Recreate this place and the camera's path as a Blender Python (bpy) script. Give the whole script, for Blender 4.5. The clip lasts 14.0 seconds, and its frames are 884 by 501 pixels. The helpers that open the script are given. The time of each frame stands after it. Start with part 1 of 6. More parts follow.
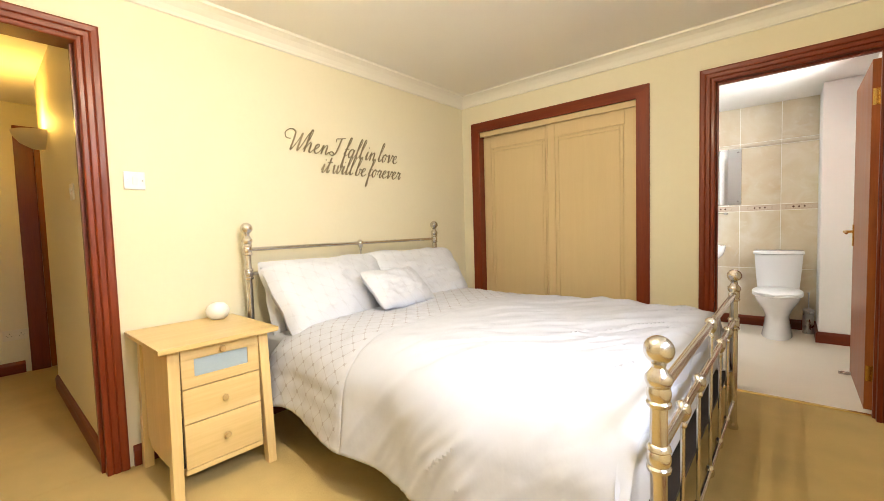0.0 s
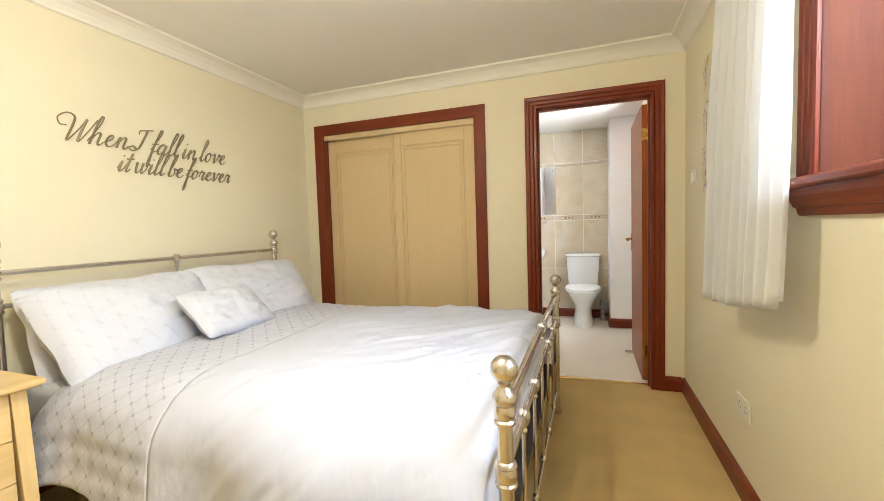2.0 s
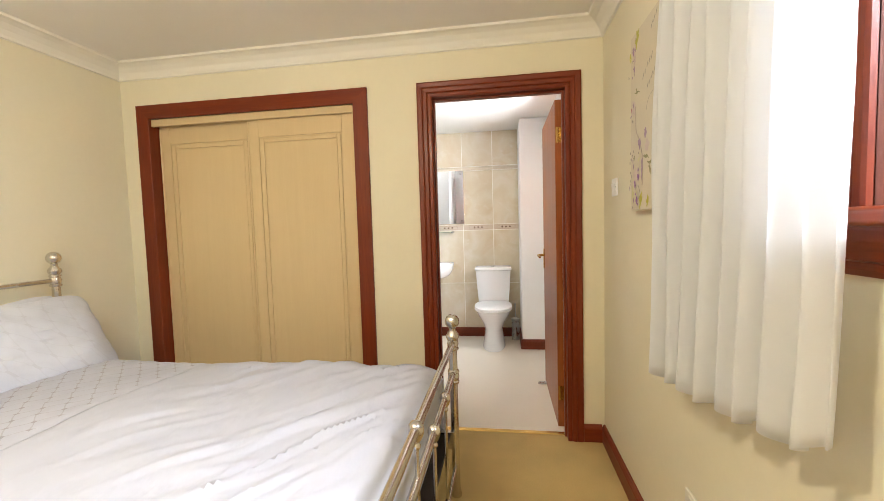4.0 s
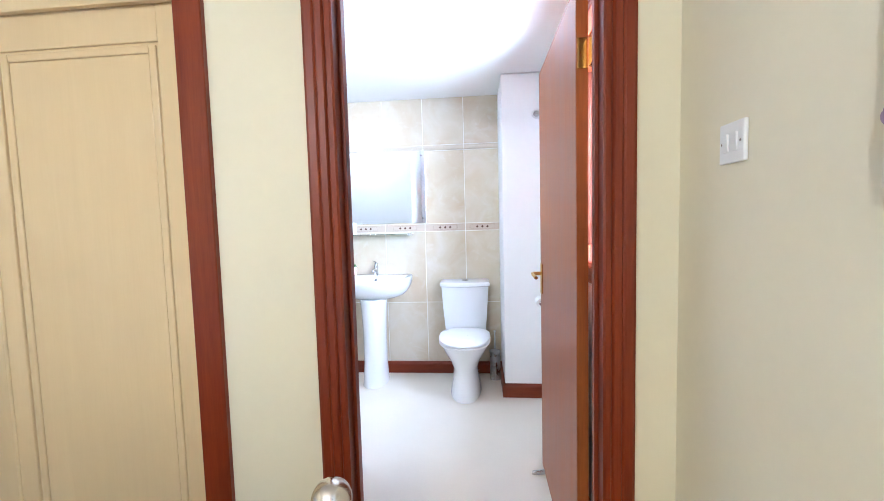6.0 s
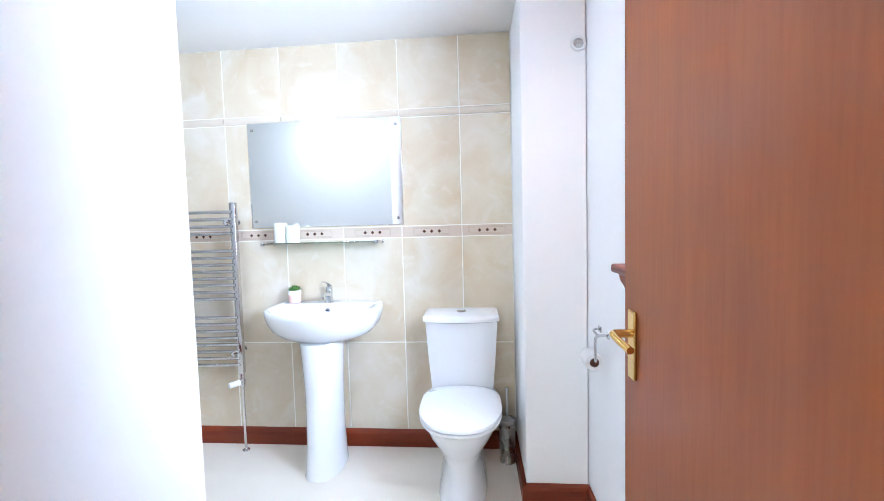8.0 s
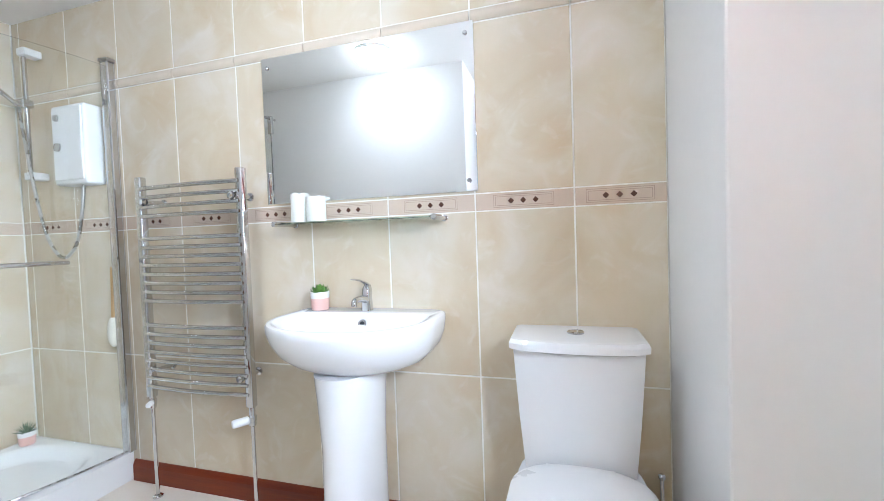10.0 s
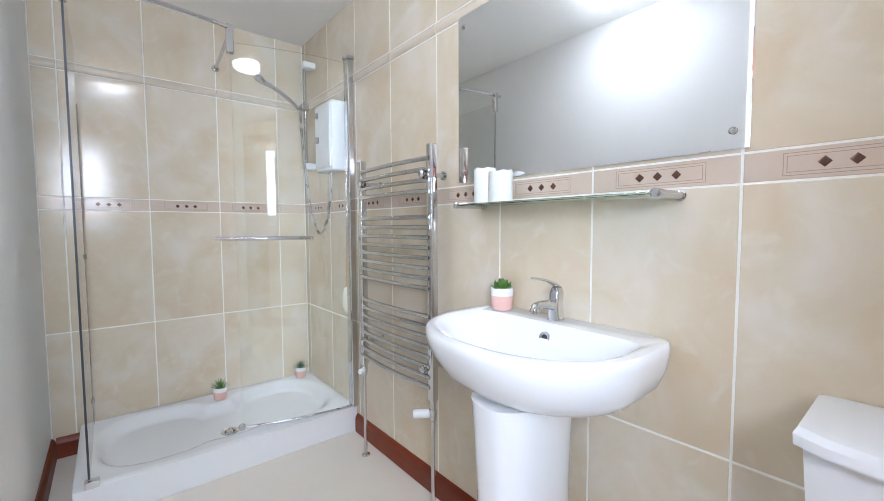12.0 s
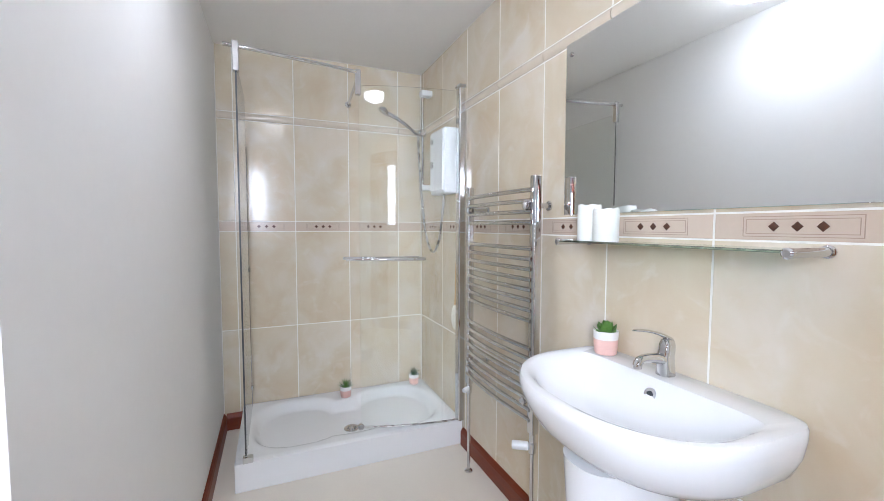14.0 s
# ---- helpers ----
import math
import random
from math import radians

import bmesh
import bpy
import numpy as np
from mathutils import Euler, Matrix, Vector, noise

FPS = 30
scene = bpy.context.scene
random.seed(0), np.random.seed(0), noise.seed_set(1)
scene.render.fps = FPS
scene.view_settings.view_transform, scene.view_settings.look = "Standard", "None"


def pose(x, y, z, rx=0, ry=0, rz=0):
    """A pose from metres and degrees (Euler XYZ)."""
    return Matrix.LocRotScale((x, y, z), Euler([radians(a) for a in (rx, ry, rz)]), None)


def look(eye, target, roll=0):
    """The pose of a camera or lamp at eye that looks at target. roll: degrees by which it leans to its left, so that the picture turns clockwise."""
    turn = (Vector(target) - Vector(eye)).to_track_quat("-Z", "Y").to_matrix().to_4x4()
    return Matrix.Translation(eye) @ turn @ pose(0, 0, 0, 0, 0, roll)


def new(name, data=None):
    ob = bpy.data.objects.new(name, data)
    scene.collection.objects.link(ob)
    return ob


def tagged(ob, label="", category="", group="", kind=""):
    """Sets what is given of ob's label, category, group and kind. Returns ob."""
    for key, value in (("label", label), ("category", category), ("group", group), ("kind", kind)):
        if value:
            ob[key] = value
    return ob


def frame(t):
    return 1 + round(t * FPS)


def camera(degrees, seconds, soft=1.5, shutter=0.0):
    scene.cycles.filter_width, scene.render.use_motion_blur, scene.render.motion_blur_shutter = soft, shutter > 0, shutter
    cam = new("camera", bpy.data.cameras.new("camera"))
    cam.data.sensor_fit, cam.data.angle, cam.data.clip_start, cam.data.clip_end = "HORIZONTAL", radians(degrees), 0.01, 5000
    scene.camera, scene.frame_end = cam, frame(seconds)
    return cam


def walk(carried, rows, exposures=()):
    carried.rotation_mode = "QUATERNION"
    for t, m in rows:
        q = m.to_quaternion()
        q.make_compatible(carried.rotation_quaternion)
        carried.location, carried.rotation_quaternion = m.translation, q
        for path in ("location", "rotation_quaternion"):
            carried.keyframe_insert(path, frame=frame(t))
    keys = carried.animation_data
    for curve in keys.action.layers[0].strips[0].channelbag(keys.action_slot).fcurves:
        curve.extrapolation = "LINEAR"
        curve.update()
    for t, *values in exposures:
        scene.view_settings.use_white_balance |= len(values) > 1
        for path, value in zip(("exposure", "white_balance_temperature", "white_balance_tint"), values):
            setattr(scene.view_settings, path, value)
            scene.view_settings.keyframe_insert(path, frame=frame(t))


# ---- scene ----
import itertools

cam = camera(94.9, 14.0, soft=0.7)
PATH = [
    (0, (0.261, 2.065, 1.124), (-1.046, 3.574, 1.014), -1.7),
    (0.5, (0.243, 2.082, 1.127), (-0.925, 3.701, 1.015), -1.6),
    (1, (0.229, 2.093, 1.138), (-0.778, 3.817, 1.024), -1.7),
    (1.5, (0.22, 2.116, 1.154), (-0.621, 3.927, 1.039), -1.8),
    (2, (0.222, 2.151, 1.169), (-0.458, 4.029, 1.054), -1.8),
    (2.5, (0.232, 2.222, 1.188), (-0.312, 4.143, 1.074), -1.8),
    (3, (0.249, 2.374, 1.219), (-0.188, 4.323, 1.105), -1.7),
    (3.2, (0.257, 2.467, 1.228), (-0.147, 4.423, 1.117), -1.7),
    (5.5, (0.275, 3.736, 1.309), (0.078, 5.721, 1.163), -1.5),
    (6, (0.28, 4.066, 1.277), (0.094, 6.053, 1.139), -1.5),
    (6.5, (0.274, 4.36, 1.308), (0.104, 6.346, 1.147), -1.5),
    (7, (0.273, 4.664, 1.306), (0.107, 6.652, 1.161), -1.5),
    (7.2, (0.273, 4.765, 1.304), (0.107, 6.753, 1.16), -1.5),
    (9.3, (0.176, 5.769, 1.134), (-0.138, 7.744, 1.085), -2.2),
    (9.5, (0.168, 5.833, 1.123), (-0.205, 7.798, 1.071), -2.1),
    (10, (0.12, 6.005, 1.116), (-0.446, 7.922, 1.053), -2.0),
    (10.5, (0.083, 6.137, 1.104), (-0.745, 7.956, 1.032), -1.6),
    (11, (0.065, 6.256, 1.101), (-1.04, 7.921, 1.016), -1.2),
    (11.5, (0.071, 6.359, 1.111), (-1.285, 7.825, 1.009), -0.7),
    (12, (0.088, 6.409, 1.119), (-1.453, 7.679, 1.001), -0.2),
    (12.5, (0.103, 6.438, 1.152), (-1.561, 7.538, 1.017), 0.0),
    (13, (0.114, 6.448, 1.189), (-1.627, 7.423, 1.05), 0.1),
    (13.5, (0.131, 6.457, 1.216), (-1.665, 7.327, 1.084), 0.1),
    (14, (0.14, 6.452, 1.234), (-1.702, 7.223, 1.119), 0.1),
]
EXPOSURES = [(0.0, 0.46, 6600, 10), (1.0, 0.43, 6200, 8), (2.0, 0.38, 6150, 8), (3.2, 0.28, 6800, 10), (5.3, 0.90, 4950, 12), (7.2, 0.90, 4800, 11), (9.3, 0.64, 5300, 9), (10.5, 0.38, 5350, 11), (11.5, 0.29, 5400, 12), (14.0, 0.23, 5550, 14)]
walk(cam, [(t, look(eye, target, roll)) for t, eye, target, roll in PATH], EXPOSURES)

# ---- the plan, in metres ----
WEST, EAST, NORTH, SOUTH = -2.18, 0.825, 5.235, 0.85      # bedroom faces
CEIL, BCEIL = 2.35, 2.29
BN, BW, BS, BE = 7.44, -2.59, 6.16, 0.72                   # bathroom faces
WIN_Y0, WIN_Y1, WIN_Z0, WIN_Z1 = 2.05, 3.573, 1.275, 2.13  # bedroom window opening
BWIN_Y0, BWIN_Y1, BWIN_Z0, BWIN_Z1 = 5.495, 6.37, 1.13, 2.06
DX0, DX1, DTOP = -0.125, 0.62, 2.005                       # en-suite door opening
WX0, WX1, WTOP = -1.975, -0.60, 2.005                      # wardrobe opening
EY0, EY1, ETOP = 1.66, 2.415, 2.005                        # bedroom entrance

# ---- world and lights ----
world = bpy.data.worlds.new("world")
scene.world = world
world.use_nodes = True
wn = world.node_tree
sky = wn.nodes.new("ShaderNodeTexSky")
sky.sky_type = "NISHITA"
sky.sun_disc = False
sky.sun_elevation, sky.sun_rotation = radians(38), radians(200)
wn.nodes["Background"].inputs[1].default_value = 0.12
wn.links.new(sky.outputs[0], wn.nodes["Background"].inputs[0])


def lamp(name, kind, m, power, colour, size=0.1, size_y=None):
    data = bpy.data.lights.new(name, kind)
    data.energy, data.color = power, colour
    if kind == "AREA":
        data.shape = "RECTANGLE" if size_y else "DISK"
        data.size = size
        if size_y:
            data.size_y = size_y
    elif kind == "SUN":
        data.angle = radians(0.6)
    else:
        data.shadow_soft_size = size
    ob = new(name, data)
    ob.matrix_world = m
    return ob


lamp("sun", "SUN", look((0, 0, 8), (2.0, 5.5, 2.0)), 2.0, (1.0, 0.95, 0.86))
lamp("bedroom_window_light", "AREA", look((1.45, 2.81, 2.22), (-0.6, 2.81, 1.15)), 62, (0.86, 0.92, 1.0), 1.3, 0.6)
lamp("bathroom_window_light", "AREA", look((1.15, 6.04, 1.70), (-0.2, 6.16, 1.35)), 100, (0.94, 0.96, 0.98), 0.8, 0.9)
lamp("bedroom_bulb", "POINT", pose(-0.50, 2.62, 2.16), 58, (1.0, 0.89, 0.67), 0.06)
lamp("hall_bulb", "POINT", pose(-3.62, 2.31, 1.93), 8.0, (1.0, 0.57, 0.11), 0.04)


# ---- materials ----
def link(nt, a, b):
    nt.links.new(a, b)


def material(name, colour, rough=0.5, metal=0.0, var=0.06, scale=6.0, fine=90.0, bump=0.0, bump_scale=120.0, stretch=(1, 1, 1), per_piece=0.0, coat=0.0, gloss_var=0.08, bump_dist=0.004):
    """Paint, cloth, ceramic or metal: two scales of variation in colour, roughness and relief."""
    m = bpy.data.materials.new(name)
    m.use_nodes = True
    nt = m.node_tree
    b = nt.nodes["Principled BSDF"]
    co = nt.nodes.new("ShaderNodeTexCoord")
    mp = nt.nodes.new("ShaderNodeMapping")
    mp.inputs["Scale"].default_value = stretch
    link(nt, co.outputs["Object"], mp.inputs[0])
    n1 = nt.nodes.new("ShaderNodeTexNoise")
    n1.inputs["Scale"].default_value, n1.inputs["Detail"].default_value = scale, 6
    n2 = nt.nodes.new("ShaderNodeTexNoise")
    n2.inputs["Scale"].default_value, n2.inputs["Detail"].default_value = fine, 3
    for n in (n1, n2):
        link(nt, mp.outputs[0], n.inputs["Vector"])
    add = nt.nodes.new("ShaderNodeMath")
    add.operation = "ADD"
    link(nt, n1.outputs["Fac"], add.inputs[0])
    half = nt.nodes.new("ShaderNodeMath")
    half.operation = "MULTIPLY"
    half.inputs[1].default_value = 0.45
    link(nt, n2.outputs["Fac"], half.inputs[0])
    link(nt, half.outputs[0], add.inputs[1])
    last = add.outputs[0]
    if per_piece:
        info = nt.nodes.new("ShaderNodeObjectInfo")
        mul = nt.nodes.new("ShaderNodeMath")
        mul.operation = "MULTIPLY_ADD"
        mul.inputs[1].default_value = per_piece
        link(nt, info.outputs["Random"], mul.inputs[0])
        link(nt, last, mul.inputs[2])
        last = mul.outputs[0]
    rng = nt.nodes.new("ShaderNodeMapRange")
    rng.inputs["From Min"].default_value, rng.inputs["From Max"].default_value = 0.35, 1.1 + per_piece
    link(nt, last, rng.inputs["Value"])
    mix = nt.nodes.new("ShaderNodeMix")
    mix.data_type = "RGBA"
    link(nt, rng.outputs[0], mix.inputs["Factor"])
    mix.inputs["A"].default_value = (*[c * (1 - var) for c in colour], 1)
    mix.inputs["B"].default_value = (*[min(1, c * (1 + var)) for c in colour], 1)
    link(nt, mix.outputs["Result"], b.inputs["Base Color"])
    rr = nt.nodes.new("ShaderNodeMapRange")
    rr.inputs["To Min"].default_value, rr.inputs["To Max"].default_value = max(0.02, rough - gloss_var), min(1, rough + gloss_var)
    link(nt, n1.outputs["Fac"], rr.inputs["Value"])
    link(nt, rr.outputs[0], b.inputs["Roughness"])
    b.inputs["Metallic"].default_value = metal
    b.inputs["Coat Weight"].default_value = coat
    if bump:
        n3 = nt.nodes.new("ShaderNodeTexNoise")
        n3.inputs["Scale"].default_value, n3.inputs["Detail"].default_value = bump_scale, 4
        link(nt, mp.outputs[0], n3.inputs["Vector"])
        bp = nt.nodes.new("ShaderNodeBump")
        bp.inputs["Strength"].default_value, bp.inputs["Distance"].default_value = bump, bump_dist
        link(nt, n3.outputs["Fac"], bp.inputs["Height"])
        link(nt, bp.outputs[0], b.inputs["Normal"])
    return m


def wood(name, dark, light, rough, axis="z", ring=26.0, coat=0.12, noise_mix=0.55):
    """Grain that runs along one axis, with pores."""
    m = bpy.data.materials.new(name)
    m.use_nodes = True
    nt = m.node_tree
    b = nt.nodes["Principled BSDF"]
    co = nt.nodes.new("ShaderNodeTexCoord")
    mp = nt.nodes.new("ShaderNodeMapping")
    mp.inputs["Scale"].default_value = {"x": (0.06, 1, 1), "y": (1, 0.06, 1), "z": (1, 1, 0.06)}[axis]
    link(nt, co.outputs["Object"], mp.inputs[0])
    big = nt.nodes.new("ShaderNodeTexNoise")
    big.inputs["Scale"].default_value, big.inputs["Detail"].default_value, big.inputs["Distortion"].default_value = ring, 8, 0.6
    fine = nt.nodes.new("ShaderNodeTexNoise")
    fine.inputs["Scale"].default_value, fine.inputs["Detail"].default_value = ring * 9, 2
    for n in (big, fine):
        link(nt, mp.outputs[0], n.inputs["Vector"])
    mx = nt.nodes.new("ShaderNodeMix")
    mx.inputs["Factor"].default_value = noise_mix * 0.6
    link(nt, big.outputs["Fac"], mx.inputs["A"])
    link(nt, fine.outputs["Fac"], mx.inputs["B"])
    rng = nt.nodes.new("ShaderNodeMapRange")
    rng.inputs["From Min"].default_value, rng.inputs["From Max"].default_value = 0.32, 0.68
    link(nt, mx.outputs["Result"], rng.inputs["Value"])
    mix = nt.nodes.new("ShaderNodeMix")
    mix.data_type = "RGBA"
    link(nt, rng.outputs[0], mix.inputs["Factor"])
    mix.inputs["A"].default_value, mix.inputs["B"].default_value = (*dark, 1), (*light, 1)
    link(nt, mix.outputs["Result"], b.inputs["Base Color"])
    rr = nt.nodes.new("ShaderNodeMapRange")
    rr.inputs["To Min"].default_value, rr.inputs["To Max"].default_value = rough - 0.06, rough + 0.1
    link(nt, big.outputs["Fac"], rr.inputs["Value"])
    link(nt, rr.outputs[0], b.inputs["Roughness"])
    b.inputs["Coat Weight"].default_value, b.inputs["Coat Roughness"].default_value = coat, 0.15
    b.inputs["Specular IOR Level"].default_value = 0.36
    bp = nt.nodes.new("ShaderNodeBump")
    bp.inputs["Strength"].default_value, bp.inputs["Distance"].default_value = 0.12, 0.002
    link(nt, fine.outputs["Fac"], bp.inputs["Height"])
    link(nt, bp.outputs[0], b.inputs["Normal"])
    return m


def glass_material(name, colour, rough=0.0, ior=1.45):
    m = bpy.data.materials.new(name)
    m.use_nodes = True
    b = m.node_tree.nodes["Principled BSDF"]
    b.inputs["Base Color"].default_value = (*colour, 1)
    b.inputs["Roughness"].default_value = rough
    b.inputs["Transmission Weight"].default_value = 1.0
    b.inputs["IOR"].default_value = ior
    return m


def glow_material(name, colour, strength):
    m = bpy.data.materials.new(name)
    m.use_nodes = True
    b = m.node_tree.nodes["Principled BSDF"]
    b.inputs["Base Color"].default_value = (0.9, 0.9, 0.9, 1)
    b.inputs["Emission Color"].default_value = (*colour, 1)
    b.inputs["Emission Strength"].default_value = strength
    return m


def tile_material():
    """Glazed beige tile with marbled clouds of warm and cool tone, each tile its own cut of the pattern."""
    m = material("beige_tile", (0.66, 0.57, 0.44), 0.15, coat=0.2, gloss_var=0.04)
    nt = m.node_tree
    b = nt.nodes["Principled BSDF"]
    info = nt.nodes.new("ShaderNodeObjectInfo")
    vec = nt.nodes.new("ShaderNodeCombineXYZ")
    for i, k in enumerate((7.0, 13.0, 29.0)):
        mul = nt.nodes.new("ShaderNodeMath")
        mul.operation = "MULTIPLY"
        mul.inputs[1].default_value = k
        link(nt, info.outputs["Random"], mul.inputs[0])
        link(nt, mul.outputs[0], vec.inputs[i])
    mp = [n for n in nt.nodes if n.bl_idname == "ShaderNodeMapping"][0]
    link(nt, vec.outputs[0], mp.inputs["Location"])
    cloud = nt.nodes.new("ShaderNodeTexNoise")
    cloud.inputs["Scale"].default_value, cloud.inputs["Detail"].default_value, cloud.inputs["Distortion"].default_value = 3.4, 5, 1.1
    vein = nt.nodes.new("ShaderNodeTexNoise")
    vein.inputs["Scale"].default_value, vein.inputs["Detail"].default_value, vein.inputs["Distortion"].default_value = 7.0, 8, 2.2
    for n in (cloud, vein):
        link(nt, mp.outputs[0], n.inputs["Vector"])
    ramp = nt.nodes.new("ShaderNodeValToRGB")
    e = ramp.color_ramp.elements
    e[0].position, e[0].color = 0.28, (0.62, 0.50, 0.34, 1)
    e[1].position, e[1].color = 0.72, (0.71, 0.645, 0.54, 1)
    mid = e.new(0.50)
    mid.color = (0.66, 0.573, 0.425, 1)
    link(nt, cloud.outputs["Fac"], ramp.inputs["Fac"])
    vr = nt.nodes.new("ShaderNodeMapRange")
    vr.inputs["From Min"].default_value, vr.inputs["From Max"].default_value = 0.56, 0.72
    vr.inputs["To Max"].default_value = 0.35
    link(nt, vein.outputs["Fac"], vr.inputs["Value"])
    mix = nt.nodes.new("ShaderNodeMix")
    mix.data_type = "RGBA"
    link(nt, vr.outputs[0], mix.inputs["Factor"])
    link(nt, ramp.outputs["Color"], mix.inputs["A"])
    mix.inputs["B"].default_value = (0.76, 0.72, 0.65, 1)
    link(nt, mix.outputs["Result"], b.inputs["Base Color"])
    return m


def quilt_material(name, colour, limit, strength):
    """White cotton, embroidered with a lattice of small grey bows on the side of limit along x."""
    m = material(name, colour, 0.75, var=0.03, scale=5, fine=300, bump=0.55, bump_scale=5, stretch=(2.2, 1.0, 1.0), bump_dist=0.014)
    nt = m.node_tree
    b = nt.nodes["Principled BSDF"]
    co = nt.nodes.new("ShaderNodeTexCoord")
    sep = nt.nodes.new("ShaderNodeSeparateXYZ")
    link(nt, co.outputs["Object"], sep.inputs[0])

    def math(op, a, c):
        n = nt.nodes.new("ShaderNodeMath")
        n.operation = op
        for k, v in enumerate((a, c)):
            if isinstance(v, (int, float)):
                n.inputs[k].default_value = v
            else:
                link(nt, v, n.inputs[k])
        return n.outputs[0]

    yz = math("ADD", sep.outputs[1], math("MULTIPLY", sep.outputs[2], 0.8))
    u = math("PINGPONG", math("ADD", yz, sep.outputs[0]), 0.045)
    v = math("PINGPONG", math("SUBTRACT", yz, sep.outputs[0]), 0.045)
    knot = math("LESS_THAN", math("ADD", u, v), 0.014)
    line = math("LESS_THAN", math("MINIMUM", u, v), 0.0028)
    pat = math("MAXIMUM", math("MULTIPLY", knot, 0.42 * strength), math("MULTIPLY", line, 0.22 * strength))
    pat = math("MULTIPLY", pat, math("LESS_THAN", sep.outputs[0], limit))
    mix = nt.nodes.new("ShaderNodeMix")
    mix.data_type = "RGBA"
    link(nt, pat, mix.inputs["Factor"])
    old = b.inputs["Base Color"].links[0].from_socket
    link(nt, old, mix.inputs["A"])
    mix.inputs["B"].default_value = (0.33, 0.32, 0.36, 1)
    link(nt, mix.outputs["Result"], b.inputs["Base Color"])
    return m


M_CREAM = material("cream_paint", (0.765, 0.705, 0.53), 0.62, var=0.03, scale=1.6, fine=40, bump=0.05, bump_scale=260)
M_WHITEWALL = material("white_paint", (0.89, 0.885, 0.875), 0.85, var=0.02, scale=1.6, fine=40, bump=0.05, bump_scale=240)
M_CEIL = material("ceiling_paint", (0.87, 0.85, 0.81), 0.8, var=0.025, scale=2.0, fine=60, bump=0.15, bump_scale=190)
M_CORNICE = material("cornice_paint", (0.82, 0.79, 0.71), 0.6, var=0.02)
M_CARPET = material("carpet", (0.60, 0.435, 0.175), 0.95, var=0.16, scale=4, fine=420, bump=0.9, bump_scale=480)
M_VINYL = material("cream_vinyl", (0.83, 0.765, 0.655), 0.42, var=0.04, scale=3, fine=120, bump=0.04, bump_scale=200)
M_MAHOG = wood("mahogany_z", (0.130, 0.0145, 0.0018), (0.20, 0.030, 0.0036), 0.38, "z", coat=0.05)
M_MAHOG_X = wood("mahogany_x", (0.130, 0.0145, 0.0018), (0.20, 0.030, 0.0036), 0.38, "x", coat=0.05)
M_MAHOG_Y = wood("mahogany_y", (0.130, 0.0145, 0.0018), (0.20, 0.030, 0.0036), 0.38, "y", coat=0.05)
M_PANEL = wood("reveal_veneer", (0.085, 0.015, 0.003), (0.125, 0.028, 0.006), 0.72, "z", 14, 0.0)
M_LEAF = wood("door_veneer", (0.25, 0.064, 0.013), (0.33, 0.096, 0.022), 0.36, "z", 12, 0.08)
M_LIP = wood("door_lipping", (0.22, 0.055, 0.012), (0.34, 0.10, 0.022), 0.3, "z", 20)
M_WARD = wood("pale_ash", (0.625, 0.475, 0.265), (0.655, 0.505, 0.285), 0.42, "z", 22, 0.08)
M_PINE = wood("pale_pine", (0.60, 0.42, 0.175), (0.74, 0.55, 0.27), 0.36, "z", 9, 0.25)
M_PINE_Y = wood("pale_pine_y", (0.60, 0.42, 0.175), (0.74, 0.55, 0.27), 0.36, "y", 9, 0.25)
M_KNOBWOOD = material("turned_pine", (0.50, 0.33, 0.13), 0.4, var=0.1)
M_CHROME = material("chrome", (0.64, 0.64, 0.65), 0.06, 1.0, var=0.03, gloss_var=0.05)
M_NICKEL = material("brushed_nickel", (0.68, 0.645, 0.60), 0.24, 1.0, var=0.05, scale=20)
M_BRASS = material("brass", (0.75, 0.50, 0.15), 0.2, 1.0, var=0.06)
M_STEEL = material("brushed_steel", (0.55, 0.54, 0.52), 0.28, 1.0, var=0.05, scale=20)
M_CERAMIC = material("white_ceramic", (0.86, 0.865, 0.87), 0.09, var=0.012, coat=0.5, gloss_var=0.03)
M_ACRYLIC = material("white_acrylic", (0.85, 0.855, 0.85), 0.2, var=0.012, coat=0.2)
M_PLASTIC = material("white_plastic", (0.82, 0.82, 0.81), 0.3, var=0.015)
M_CREAMPL = material("cream_plastic", (0.74, 0.70, 0.60), 0.35, var=0.02)
M_LINEN = quilt_material("white_duvet_cotton", (0.505, 0.525, 0.615), -1.16, 2.0)
M_PILLOW = quilt_material("pillow_cotton", (0.585, 0.605, 0.68), 9.0, 0.45)
M_PLAINCOTTON = material("plain_cotton", (0.585, 0.605, 0.68), 0.8, var=0.02, bump=0.3, bump_scale=12)
M_CURTAIN = material("curtain_satin", (0.85, 0.85, 0.86), 0.55, var=0.04, scale=8, bump=0.1, bump_scale=60)
nt = M_CURTAIN.node_tree
tl, mx, out = nt.nodes.new("ShaderNodeBsdfTranslucent"), nt.nodes.new("ShaderNodeMixShader"), nt.nodes["Material Output"]
tl.inputs["Color"].default_value = (0.88, 0.89, 0.90, 1)
mx.inputs[0].default_value = 0.66
link(nt, nt.nodes["Principled BSDF"].outputs[0], mx.inputs[1])
link(nt, tl.outputs[0], mx.inputs[2])
link(nt, mx.outputs[0], out.inputs["Surface"])
# near-black that paints in the shade of closed or covered interiors
M_VOIDSHADE = material("void_shade", (0.03, 0.02, 0.015), 0.8, var=0.2)
M_SLATE = material("dark_rubber", (0.04, 0.045, 0.05), 0.5, var=0.1)
M_UPVC = material("white_upvc", (0.82, 0.83, 0.83), 0.3, var=0.015)
